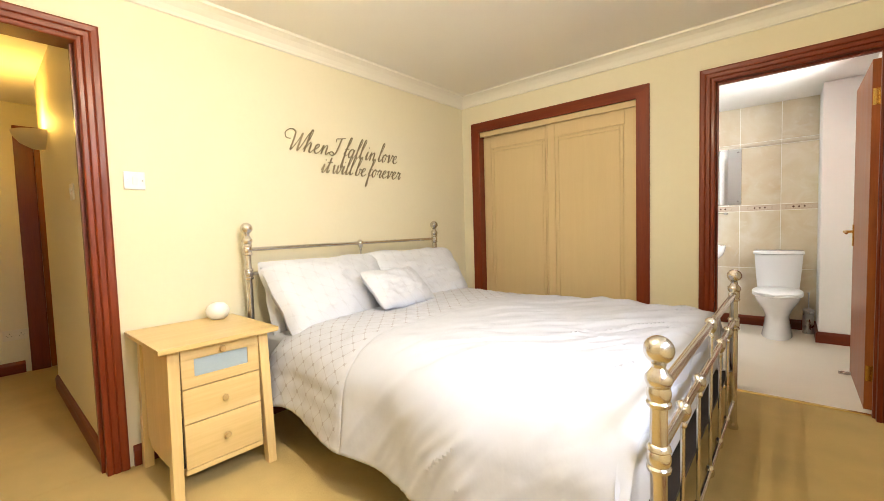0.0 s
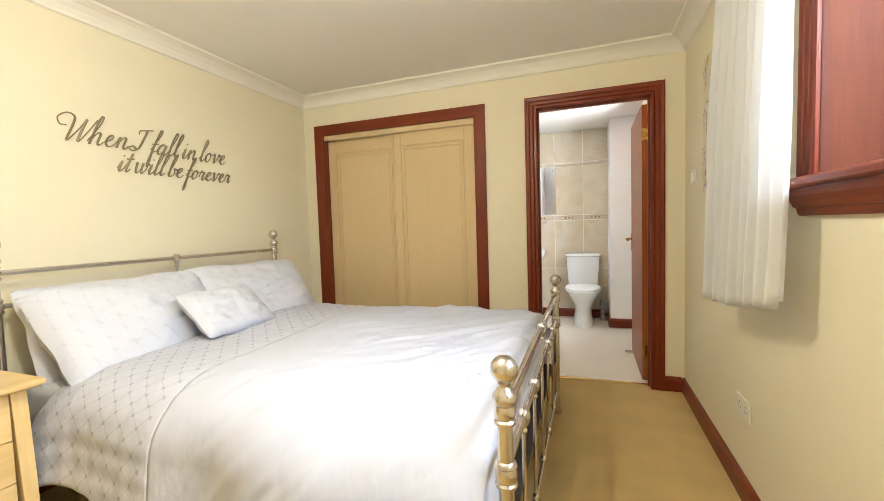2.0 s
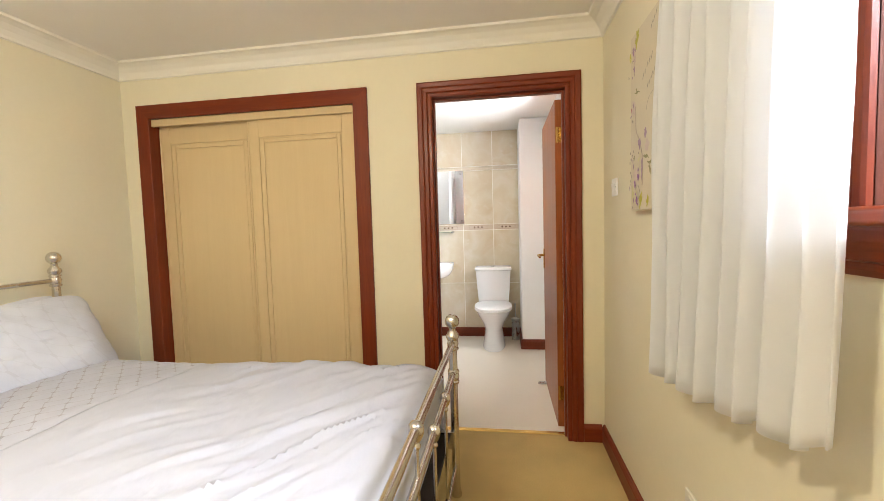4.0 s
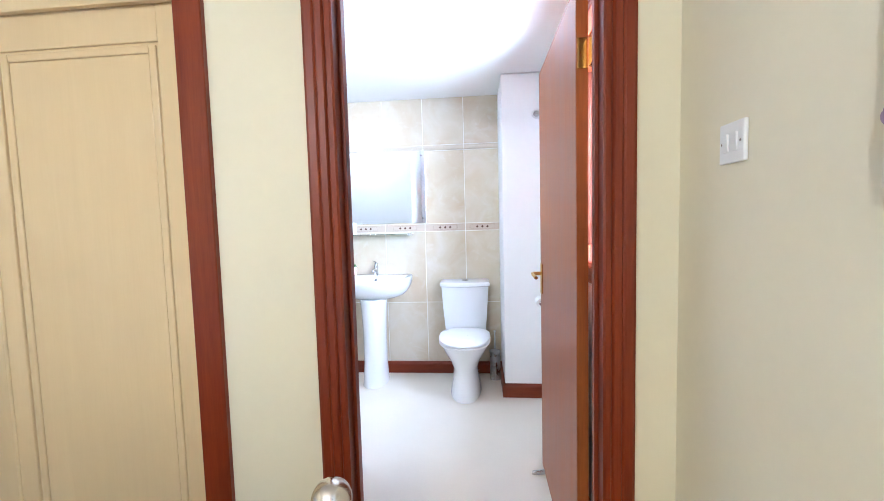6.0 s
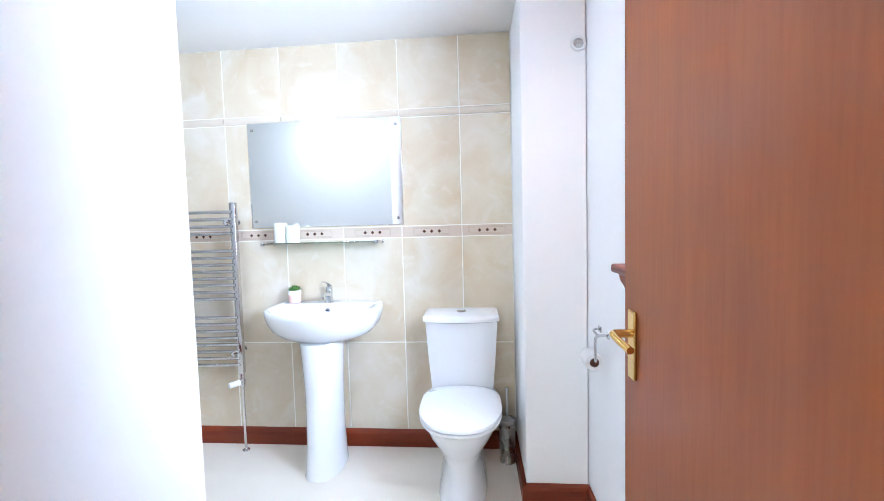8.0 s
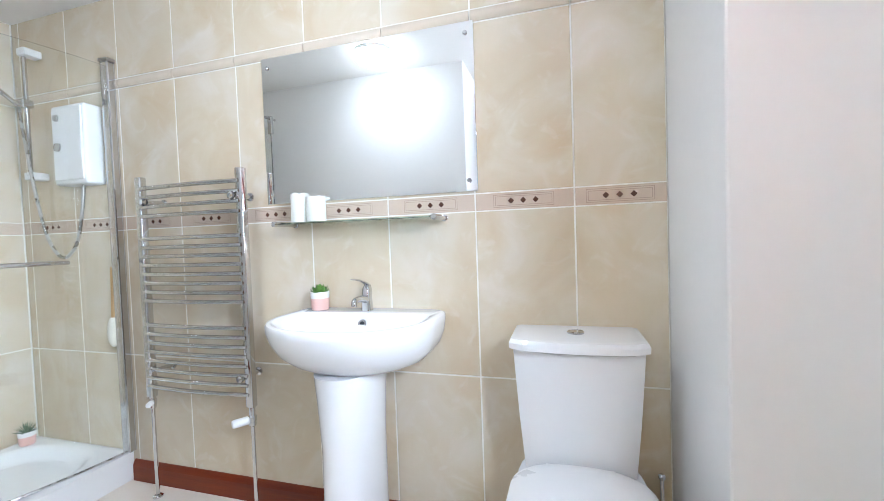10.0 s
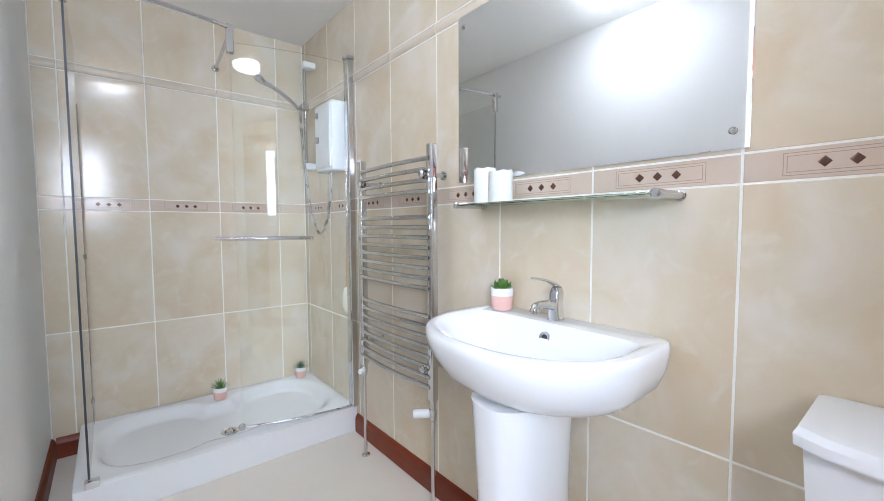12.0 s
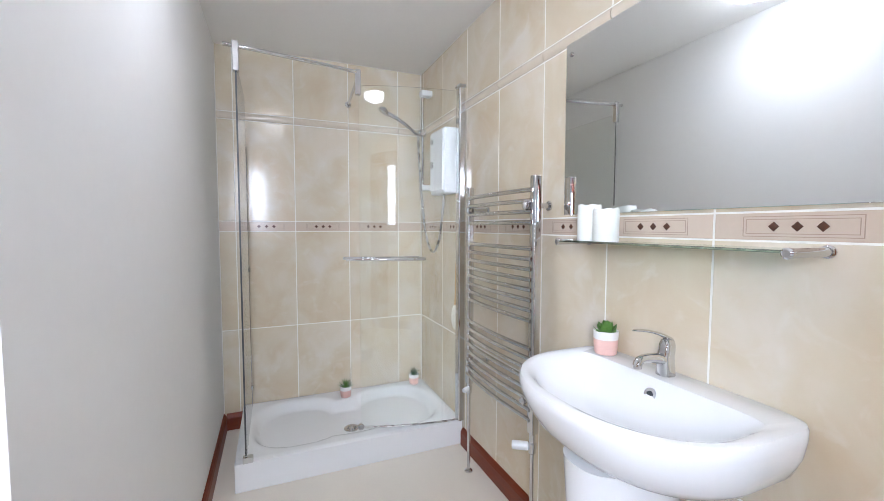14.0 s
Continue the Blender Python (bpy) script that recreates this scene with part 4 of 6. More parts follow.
glyph("I", 1.1, ((0.15, 1.5), (0.12, 1.85), (0.5, 1.95), (1.05, 2.1)), ((0.66, 1.98), (0.58, 1.0), (0.45, 0.25), (0.1, 0.0), (-0.2, 0.2), (0.0, 0.42), (0.3, 0.2)))
glyph("f", 0.5, ((0.0, 0.3), (0.38, 1.6), (0.45, 2.2), (0.3, 2.2), (0.22, 1.5), (0.16, 0.2), (0.12, -0.8), (0.16, -1.25), (0.26, -0.9), (0.22, 0.05), (0.5, 0.3)), ((0.0, 0.85), (0.45, 0.95)))
glyph("a", 0.9, ((0.6, 0.82), (0.4, 1.0), (0.15, 0.75), (0.1, 0.3), (0.25, 0.0), (0.5, 0.3), (0.62, 0.95), (0.6, 0.2), (0.74, 0.0), (0.9, 0.3)))
glyph("l", 0.5, ((0.0, 0.25), (0.3, 1.4), (0.4, 2.1), (0.28, 2.3), (0.16, 1.7), (0.14, 0.3), (0.28, 0.0), (0.5, 0.3)))
glyph("i", 0.46, ((0.0, 0.3), (0.16, 0.98), (0.15, 0.2), (0.28, 0.0), (0.46, 0.3)), ((0.16, 1.42), (0.17, 1.5)))
glyph("o", 0.78, ((0.4, 1.0), (0.15, 0.75), (0.12, 0.3), (0.3, 0.0), (0.52, 0.3), (0.52, 0.75), (0.4, 1.0), (0.5, 0.82), (0.8, 0.85)))
glyph("v", 0.75, ((0.0, 0.8), (0.12, 1.0), (0.2, 0.6), (0.28, 0.0), (0.52, 0.55), (0.58, 1.0), (0.76, 0.8)))
glyph("t", 0.5, ((0.0, 0.3), (0.2, 1.0), (0.28, 1.75), (0.2, 0.3), (0.32, 0.0), (0.5, 0.3)), ((0.0, 1.2), (0.52, 1.26)))
glyph("w", 1.12, ((0.0, 0.8), (0.1, 1.0), (0.16, 0.3), (0.3, 0.0), (0.5, 0.4), (0.56, 1.0), (0.58, 0.3), (0.72, 0.0), (0.94, 0.5), (0.98, 1.0), (1.14, 0.82)))
glyph("b", 0.72, ((0.0, 0.25), (0.3, 1.4), (0.4, 2.1), (0.28, 2.3), (0.15, 1.7), (0.12, 0.3), (0.26, 0.0), (0.5, 0.2), (0.55, 0.6), (0.44, 0.85), (0.74, 0.75)))
glyph("r", 0.68, ((0.0, 0.3), (0.14, 1.02), (0.24, 0.86), (0.46, 0.88), (0.4, 0.3), (0.52, 0.0), (0.7, 0.3)))


def words(text, y0, y1, base, unit):
    """Each letter a part: rounded strokes, heavier where the pen goes down, leaning forward."""
    total = sum(GLYPH[c][0] if c != " " else 0.28 for c in text)
    k, at = (y1 - y0) / total, 0.0
    for c in text:
        if c == " ":
            at += 0.28
            continue
        own = bmesh.new()
        for st in GLYPH[c][1]:
            pts = spline([(WEST + 0.006, y0 + (at + u) * k + 0.42 * v * unit, base + v * unit) for u, v in st], 6)
            pts = [Vector(p) for p in pts]
            rad = []
            for n in range(len(pts)):
                d = (pts[min(n + 1, len(pts) - 1)] - pts[max(n - 1, 0)])
                d = d.normalized() if d.length > 1e-6 else Vector((0, 0, 1))
                rad.append(0.0030 + 0.0030 * max(0.0, -d.z) if len(pts) > 8 else 0.0042)
            tube(pts, rad, 6, own)
        part("letter", local(own, lettering), M_SCRIPT, lettering, smooth=True)
        at += GLYPH[c][0]


words("When I fall in love", 3.39, 4.345, 1.652, 0.064)
words("it will be forever", 3.64, 4.375, 1.528, 0.060)


# ---- switches and sockets ----
def plate(name, label, category, m, w, h, rockers=0, holes=0, screws=True, mat=None):
    ob = thing(name, label, category, m=m)
    part("plate", box(-w / 2, w / 2, -h / 2, h / 2, 0.0, 0.009, 0.003), mat or M_PLASTIC, ob)
    for i in range(rockers):
        c = (i - (rockers - 1) / 2) * 0.03
        bm = box(c - 0.0095, c + 0.0095, -0.019, 0.019, 0.0095, 0.0125, 0.001)
        for v in bm.verts:
            if v.co.y > 0 and v.co.z > 0.011:
                v.co.z += 0.003
        part("rocker", bm, mat or M_PLASTIC, ob)
    for i in range(holes):
        c = (i - (holes - 1) / 2) * 0.068
        bm = box(c - 0.003, c + 0.003, 0.008, 0.016, 0.0088, 0.0094)
        box(c - 0.013, c - 0.008, -0.012, -0.006, 0.0088, 0.0094, bm=bm)
        box(c + 0.008, c + 0.013, -0.012, -0.006, 0.0088, 0.0094, bm=bm)
        part("socket_holes", bm, M_SLATE, ob)
        part("rocker", box(c - 0.008, c + 0.008, 0.020, 0.034, 0.0095, 0.013, 0.001), mat or M_PLASTIC, ob)
    if screws:
        for sx in (-1, 1):
            part("screw", lathe([(0.0032, 0.009), (0.003, 0.0102)], 10, Matrix.Translation((sx * w * 0.36, 0, 0))), M_STEEL, ob)
    return ob


def facing(x, y, z, way):
    """A plate's pose on a wall that faces way: its width runs level, its height up."""
    if way == "+x":
        r = TEXTWALL
    elif way == "-x":
        r = Matrix(((0, 0, -1, 0), (-1, 0, 0, 0), (0, 1, 0, 0), (0, 0, 0, 1)))
    elif way == "-y":
        r = Matrix(((1, 0, 0, 0), (0, 0, -1, 0), (0, 1, 0, 0), (0, 0, 0, 1)))
    return Matrix.Translation((x, y, z)) @ r


plate("light_switch", "white single light switch beside the entrance", "light switch", facing(WEST + 0.001, 2.600, 1.40, "+x"), 0.086, 0.086, 1)
plate("light_switch", "white double light switch by the en-suite door", "light switch", facing(EAST - 0.001, 4.993, 1.43, "-x"), 0.086, 0.086, 2)
plate("power_socket", "cream double power socket low on the wall", "power socket", facing(EAST - 0.001, 4.11, 0.385, "-x"), 0.147, 0.086, 0, 2, True, M_CREAMPL)
plate("light_switch", "white hall light switch", "light switch", facing(-2.622, 2.429, 1.373, "-y"), 0.086, 0.086, 1)
plate("power_socket", "cream power socket at the hall's end", "power socket", facing(-4.699, 2.255, 0.33, "+x"), 0.147, 0.086, 0, 2, True, M_CREAMPL)


# ---- curtain, rail, blind chain ----
def curtain():
    rows = []
    nz, ny = 46, 150
    for i in range(nz + 1):
        f = i / nz                                  # 0 at the rail, 1 at the hem
        row = []
        for j in range(ny + 1):
            g = j / ny
            y = 3.48 + 0.54 * g + 0.02 * math.sin(f * 2.5) * (g - 0.5)
            ph = g * 2 * math.pi * 8.5 + 1.2 * noise.noise(Vector((g * 5, f * 0.9, 0)))
            amp = (0.018 + 0.016 * f) * (0.45 + 0.75 * g)
            x = 0.725 - 0.022 * f - 0.030 * g ** 3 + amp * math.sin(ph) + 0.010 * noise.noise(Vector((g * 12, f * 3, 3)))
            z = 2.19 - (2.19 - 0.862 - 0.012 * math.sin(ph * 0.5 + 1) - 0.07 * (1 - g) ** 2) * f
            row.append((x, y, z))
        rows.append(row)
    ob = solo("curtain", sheet(rows), M_CURTAIN, "cream satin curtain drawn back beside the window", "curtain", smooth=True)
    mod = ob.modifiers.new("thickness", "SOLIDIFY")
    mod.thickness = 0.003


curtain()
rail = thing("curtain_rail", "slim white curtain rail above the window", "curtain rail", at=(0.76, 2.8, 2.2))
part("rail", local(box(0.718, 0.734, 1.30, 4.03, 2.192, 2.214, 0.003), rail), M_PLASTIC, rail)
for y in (1.4, 2.8, 3.98):
    part("bracket", local(box(0.725, EAST + 0.001, y - 0.012, y + 0.012, 2.214, 2.226, 0.002), rail), M_PLASTIC, rail)
bm = bmesh.new()
for k in range(84):
    for dy in (0.0, 0.016):
        bmesh.ops.create_icosphere(bm, subdivisions=1, radius=0.0030, matrix=Matrix.Translation((0.795, 3.680 + dy, 1.348 + 0.0098 * k)))
for k in range(7):
    a = math.pi * (k + 1) / 8
    bmesh.ops.create_icosphere(bm, subdivisions=1, radius=0.0030, matrix=Matrix.Translation((0.795, 3.688 - 0.008 * math.cos(a), 1.346 - 0.008 * math.sin(a))))
solo("blind_chain", bm, M_PLASTIC, "white beaded blind chain hanging beside the window", "blind chain", smooth=True)


# ---- canvas picture ----
def picture():
    y0, y1, z0, z1, x = 4.03, 4.636, 1.305, 1.985, EAST
    ob = thing("canvas_picture", "cream canvas print with purple and lime painted flowers", "picture", at=(x, (y0 + y1) / 2, (z0 + z1) / 2))
    part("canvas", local(box(x - 0.036, x - 0.002, y0, y1, z0, z1, 0.003), ob), M_CANVAS, ob)
    face = x - 0.0362
    layer = itertools.count(1)

    def blob(a, b, ra, rb, rot, mat, name):
        """A flat dab of paint; a from the far edge, b up from the bottom, in metres."""
        own = bmesh.new()
        pts = []
        lay = face - 0.00002 * next(layer)
        for k in range(14):
            t = 2 * math.pi * k / 14
            rr = 1 + 0.45 * noise.noise(Vector((a * 40 + math.cos(t), b * 40 + math.sin(t), 2)))
            px, pz = ra * rr * math.cos(t), rb * rr * math.sin(t)
            pts.append(own.verts.new((lay, y1 - (a + px * math.cos(rot) - pz * math.sin(rot)), z0 + b + px * math.sin(rot) + pz * math.cos(rot))))
        own.faces.new(pts)
        part(name, local(own, ob), mat, ob)

    def stroke(pts, r, mat, name):
        part(name, local(tube(spline([(face + r * 0.6, y1 - a, z0 + b) for a, b in pts], 6), r, 6), ob), mat, ob)

    rnd = random.Random(4)

    def washes(mat, name, dabs):
        """Rows of (across, up, half width, half height, turn)."""
        for a, b, ra, rb, rot in dabs:
            blob(a, b, 0.55 * ra, 0.6 * rb, rot, mat, name)
            for k in range(5):                       # the broken strokes of a watercolour dab
                t = 2.4 * k + rnd.uniform(-0.4, 0.4)
                px, pz = 0.55 * ra * math.cos(t), 0.55 * rb * math.sin(t)
                blob(a + px * math.cos(rot) - pz * math.sin(rot), b + px * math.sin(rot) + pz * math.cos(rot), ra * rnd.uniform(0.28, 0.42), rb * rnd.uniform(0.28, 0.42), rot + rnd.uniform(-0.6, 0.6), mat, name)

    washes(M_PALEWASH, "pale_wash", ((0.04, 0.40, 0.026, 0.04, 0.1), (0.19, 0.23, 0.028, 0.026, 0.3), (0.31, 0.18, 0.02, 0.024, 0), (0.06, 0.13, 0.03, 0.05, 0), (0.05, 0.60, 0.02, 0.05, 0), (0.33, 0.05, 0.026, 0.022, 0)))
    washes(M_LEMON, "painted_leaf", ((0.46, 0.26, 0.026, 0.04, -0.5), (0.51, 0.305, 0.03, 0.022, 0.4), (0.03, 0.06, 0.012, 0.05, 0.1), (0.50, 0.03, 0.05, 0.024, 0.1), (0.55, 0.22, 0.016, 0.02, 0)))
    washes(M_LIME, "painted_leaf", ((0.085, 0.65, 0.016, 0.05, -0.35), (0.006, 0.605, 0.012, 0.024, 0.2), (0.125, 0.035, 0.017, 0.038, -0.2), (0.20, 0.03, 0.013, 0.026, -0.3), (0.515, 0.11, 0.03, 0.05, 0.15), (0.53, 0.055, 0.07, 0.022, 0.15), (0.585, 0.26, 0.011, 0.026, -0.3)))
    stroke(((0.065, 0.40), (0.07, 0.31), (0.10, 0.27), (0.14, 0.20), (0.14, 0.09)), 0.0040, M_PALESTEM, "painted_stem")
    stroke(((0.06, 0.66), (0.055, 0.57), (0.05, 0.52)), 0.0030, M_PALESTEM, "painted_stem")
    stroke(((0.18, 0.355), (0.21, 0.395), (0.30, 0.415), (0.42, 0.425), (0.52, 0.45), (0.59, 0.49)), 0.0013, M_INK, "painted_flourish")
    washes(M_MAUVE, "painted_petal", ((0.114, 0.25, 0.019, 0.025, 0.1), (0.18, 0.275, 0.014, 0.024, 0), (0.142, 0.15, 0.009, 0.05, 0), (0.055, 0.545, 0.009, 0.018, 0.3), (0.045, 0.615, 0.012, 0.02, 0), (0.30, 0.185, 0.008, 0.015, 0.5)))
    washes(M_PURPLE, "painted_petal", ((0.102, 0.125, 0.016, 0.018, 0), (0.102, 0.15, 0.007, 0.016, 0), (0.063, 0.10, 0.011, 0.020, 0.2), (0.083, 0.04, 0.013, 0.018, 0), (0.336, 0.032, 0.020, 0.014, 0), (0.05, 0.04, 0.005, 0.012, 0)))
    washes(M_SAGE, "painted_leaf", ((0.19, 0.19, 0.034, 0.007, -0.15), (0.235, 0.165, 0.036, 0.006, 0.05), (0.232, 0.138, 0.007, 0.026, 0.5), (0.48, 0.285, 0.036, 0.005, 0.25), (0.50, 0.30, 0.007, 0.018, 0), (0.095, 0.445, 0.036, 0.004, -0.1), (0.09, 0.45, 0.004, 0.022, 0.3), (0.06, 0.205, 0.013, 0.005, 0.7)))
    washes(M_TAN, "painted_leaf", ((0.41, 0.175, 0.045, 0.013, 0.05), (0.45, 0.185, 0.02, 0.014, 0.2)))
    washes(M_ROSE, "painted_petal", ((0.03, 0.394, 0.007, 0.012, 0.2), (0.325, 0.16, 0.013, 0.007, 0.4)))
    for k in range(34):                              # small loose flecks along the spray
        a, b = rnd.choice(((0.03, 0.10), (0.08, 0.12), (0.10, 0.05), (0.04, 0.20), (0.05, 0.37), (0.05, 0.56), (0.13, 0.22), (0.06, 0.62)))
        blob(a + rnd.uniform(-0.028, 0.028), b + rnd.uniform(-0.045, 0.045), rnd.uniform(0.002, 0.005), rnd.uniform(0.005, 0.012), rnd.uniform(-1.2, 1.2), rnd.choice((M_INK, M_SAGE, M_MAUVE, M_LEMON, M_PURPLE)), "painted_fleck")
    for a, b in ((0.02, 0.227), (0.04, 0.215), (0.028, 0.20), (0.012, 0.19), (0.277, 0.045), (0.29, 0.053), (0.287, 0.031), (0.30, 0.06), (0.04, 0.35), (0.05, 0.345), (0.02, 0.15), (0.03, 0.135), (0.045, 0.01), (0.0, 0.53), (0.13, 0.07)):
        blob(a, b, 0.005, 0.0065, 0.3, M_INK, "painted_dot")
    for a, b, n in ((0.17, 0.485, 5), (0.215, 0.435, 6), (0.31, 0.55, 4), (0.255, 0.625, 3), (0.33, 0.67, 4), (0.38, 0.49, 8), (0.42, 0.63, 7)):
        for k in range(n):
            blob(a + 0.021 * k, b + 0.010 * k + rnd.uniform(-0.006, 0.006), 0.0030, 0.010 + rnd.uniform(0, 0.007), -0.6, M_INK, "lettering_bar")


picture()

# ---- bedroom ceiling light and hall lamp ----
cl = thing("ceiling_light", "round opal glass ceiling light in the bedroom, lit", "ceiling light", at=(-0.50, 2.62, CEIL))
part("base", lathe([(0.155, -0.001), (0.160, -0.012), (0.150, -0.022)], 32, cap=False), M_BRASS, cl, "brass rim", True)
part("diffuser", lathe([(0.149, -0.020), (0.140, -0.050), (0.105, -0.075), (0.055, -0.087), (0.002, -0.090)], 32, cap=False), M_BEDGLOW, cl, "glowing opal glass", True)

up = thing("wall_uplighter", "plaster half-bowl uplighter on the hall wall, lit", "wall lamp", at=(-3.62, 2.43, 1.82))
own = bmesh.new()
rings = []
for r, z in ((0.012, 1.735), (0.05, 1.745), (0.085, 1.775), (0.105, 1.815), (0.112, 1.85), (0.106, 1.85), (0.098, 1.818), (0.075, 1.782), (0.04, 1.762)):
    rings.append([own.verts.new((-3.62 + 1.45 * r * math.cos(math.pi * k / 20), 2.429 - 1.45 * r * math.sin(math.pi * k / 20), z)) for k in range(21)])
for a, b in zip(rings, rings[1:]):
    for k in range(20):
        own.faces.new((a[k], a[k + 1], b[k + 1], b[k]))
part("bowl", local(own, up), M_LAMPSHADE, up, smooth=True)
part("bulb", local(lathe([(0.012, 1.79), (0.02, 1.81), (0.022, 1.83), (0.012, 1.85), (0.002, 1.856)], 14, Matrix.Translation((-3.62, 2.37, 0))), up), M_HALLGLOW, up, "lit bulb", True)
hd = tagged(thing("door_3", "", ""), "dark mahogany door frame at the end of the hall", "door", kind="structure")
part("architrave_leg", box(-4.70, -4.678, 2.335, 2.455, 0, 2.0, 0.004), M_MAHOG, hd)
part("door_leaf", box(-4.699, -4.690, 2.457, 3.2, 0.005, 1.98), M_LEAF, hd)
part("architrave_head", box(-4.70, -4.678, 2.335, 3.3, 2.001, 2.09, 0.004), M_MAHOG_Y, hd)


# ---- toilet ----
def oval(cx, y_back, y_front, w, z, n=40, square=0.0):
    """A closed plan: straight back at y_back, rounded nose at y_front."""
    out = []
    for k in range(n):
        t = 2 * math.pi * k / n
        c, s = math.cos(t), math.sin(t)
        p = 2.4 + square
        xx = w / 2 * math.copysign(abs(c) ** (2 / p), c)
        cy = y_back - (y_back - y_front) * 0.45
        yy = (y_back - cy) * math.copysign(abs(s) ** (2 / (p + 2.2)), s) if s > 0 else (cy - y_front) * s
        out.append((cx + xx, cy + yy, z))
    return out


def toilet():
    cx = 0.155
    ob = thing("toilet", "white close-coupled ceramic toilet with closed lid", "toilet", at=(cx, 7.1, 0))
    rings = [oval(cx, 7.36, 6.83, 0.235, 0.003), oval(cx, 7.36, 6.835, 0.228, 0.03), oval(cx, 7.36, 6.87, 0.195, 0.12), oval(cx, 7.37, 6.88, 0.19, 0.20), oval(cx, 7.38, 6.84, 0.25, 0.27), oval(cx, 7.39, 6.795, 0.325, 0.335), oval(cx, 7.39, 6.775, 0.355, 0.375), oval(cx, 7.39, 6.77, 0.36, 0.398)]
    part("pan", local(loft(rings), ob), M_CERAMIC, ob, smooth=True)
    part("seat", local(loft([oval(cx, 7.22, 6.765, 0.372, 0.400), oval(cx, 7.22, 6.760, 0.378, 0.406), oval(cx, 7.22, 6.760, 0.378, 0.414), oval(cx, 7.22, 6.765, 0.372, 0.418)]), ob), M_PLASTIC, ob, smooth=True)
    part("lid", local(loft([oval(cx, 7.22, 6.766, 0.368, 0.4195), oval(cx, 7.22, 6.758, 0.380, 0.425), oval(cx, 7.22, 6.762, 0.376, 0.436), oval(cx, 7.21, 6.79, 0.34, 0.446), oval(cx, 7.16, 6.87, 0.2, 0.449)]), ob), M_PLASTIC, ob, smooth=True)

    def slab(w, d0, d1, z, bow):
        out = []
        for k in range(11):
            t = k / 10 * 2 - 1
            out.append((cx + t * w / 2, d1 - bow * (1 - t * t) + 0.012 * max(0, abs(t) - 0.85) / 0.15, z))
        out += [(cx + w / 2, d0, z), (cx - w / 2, d0, z)]
        return out

    rings = [slab(0.30, 7.425, 7.262, 0.372, 0.018), slab(0.315, 7.427, 7.252, 0.385, 0.02), slab(0.345, 7.428, 7.245, 0.56, 0.022), slab(0.372, 7.428, 7.24, 0.765, 0.024)]
    part("cistern", local(loft(rings), ob), M_CERAMIC, ob, smooth=True)
    rings = [slab(0.378, 7.4285, 7.236, 0.767, 0.026), slab(0.392, 7.4285, 7.226, 0.772, 0.028), slab(0.394, 7.4285, 7.225, 0.790, 0.028), slab(0.384, 7.4285, 7.232, 0.801, 0.028), slab(0.35, 7.425, 7.25, 0.805, 0.026)]
    part("cistern_lid", local(loft(rings), ob), M_CERAMIC, ob, smooth=True)
    bt = part("flush_button", local(lathe([(0.026, 0.805), (0.026, 0.809), (0.022, 0.812), (0.021, 0.8105), (0.002, 0.8115)], 24, Matrix.Translation((cx, 7.325, 0))), ob), M_CHROME, ob, "chrome dual flush button", True)
    for y in (7.20,):
        for dx in (-0.075, 0.075):
            part("hinge", local(rod((cx + dx - 0.02, y + 0.012, 0.43), (cx + dx + 0.02, y + 0.012, 0.43), 0.010, 12), ob), M_PLASTIC, ob, smooth=True)


toilet()
br = thing("toilet_brush", "brushed steel toilet brush holder in the corner", "toilet brush", at=(0.385, 7.30, 0))
part("holder", local(lathe([(0.042, 0.003), (0.042, 0.22), (0.045, 0.225), (0.045, 0.235), (0.02, 0.245), (0.008, 0.248)], 24, Matrix.Translation((0.385, 7.30, 0))), br), M_STEEL, br, smooth=True)
part("handle", local(rod((0.385, 7.30, 0.245), (0.385, 7.30, 0.385), 0.006, 10), br), M_CHROME, br, smooth=True)
part("knob", local(lathe([(0.006, 0.384), (0.010, 0.389), (0.010, 0.397), (0.005, 0.402)], 12, Matrix.Translation((0.385, 7.30, 0))), br), M_CHROME, br, smooth=True)


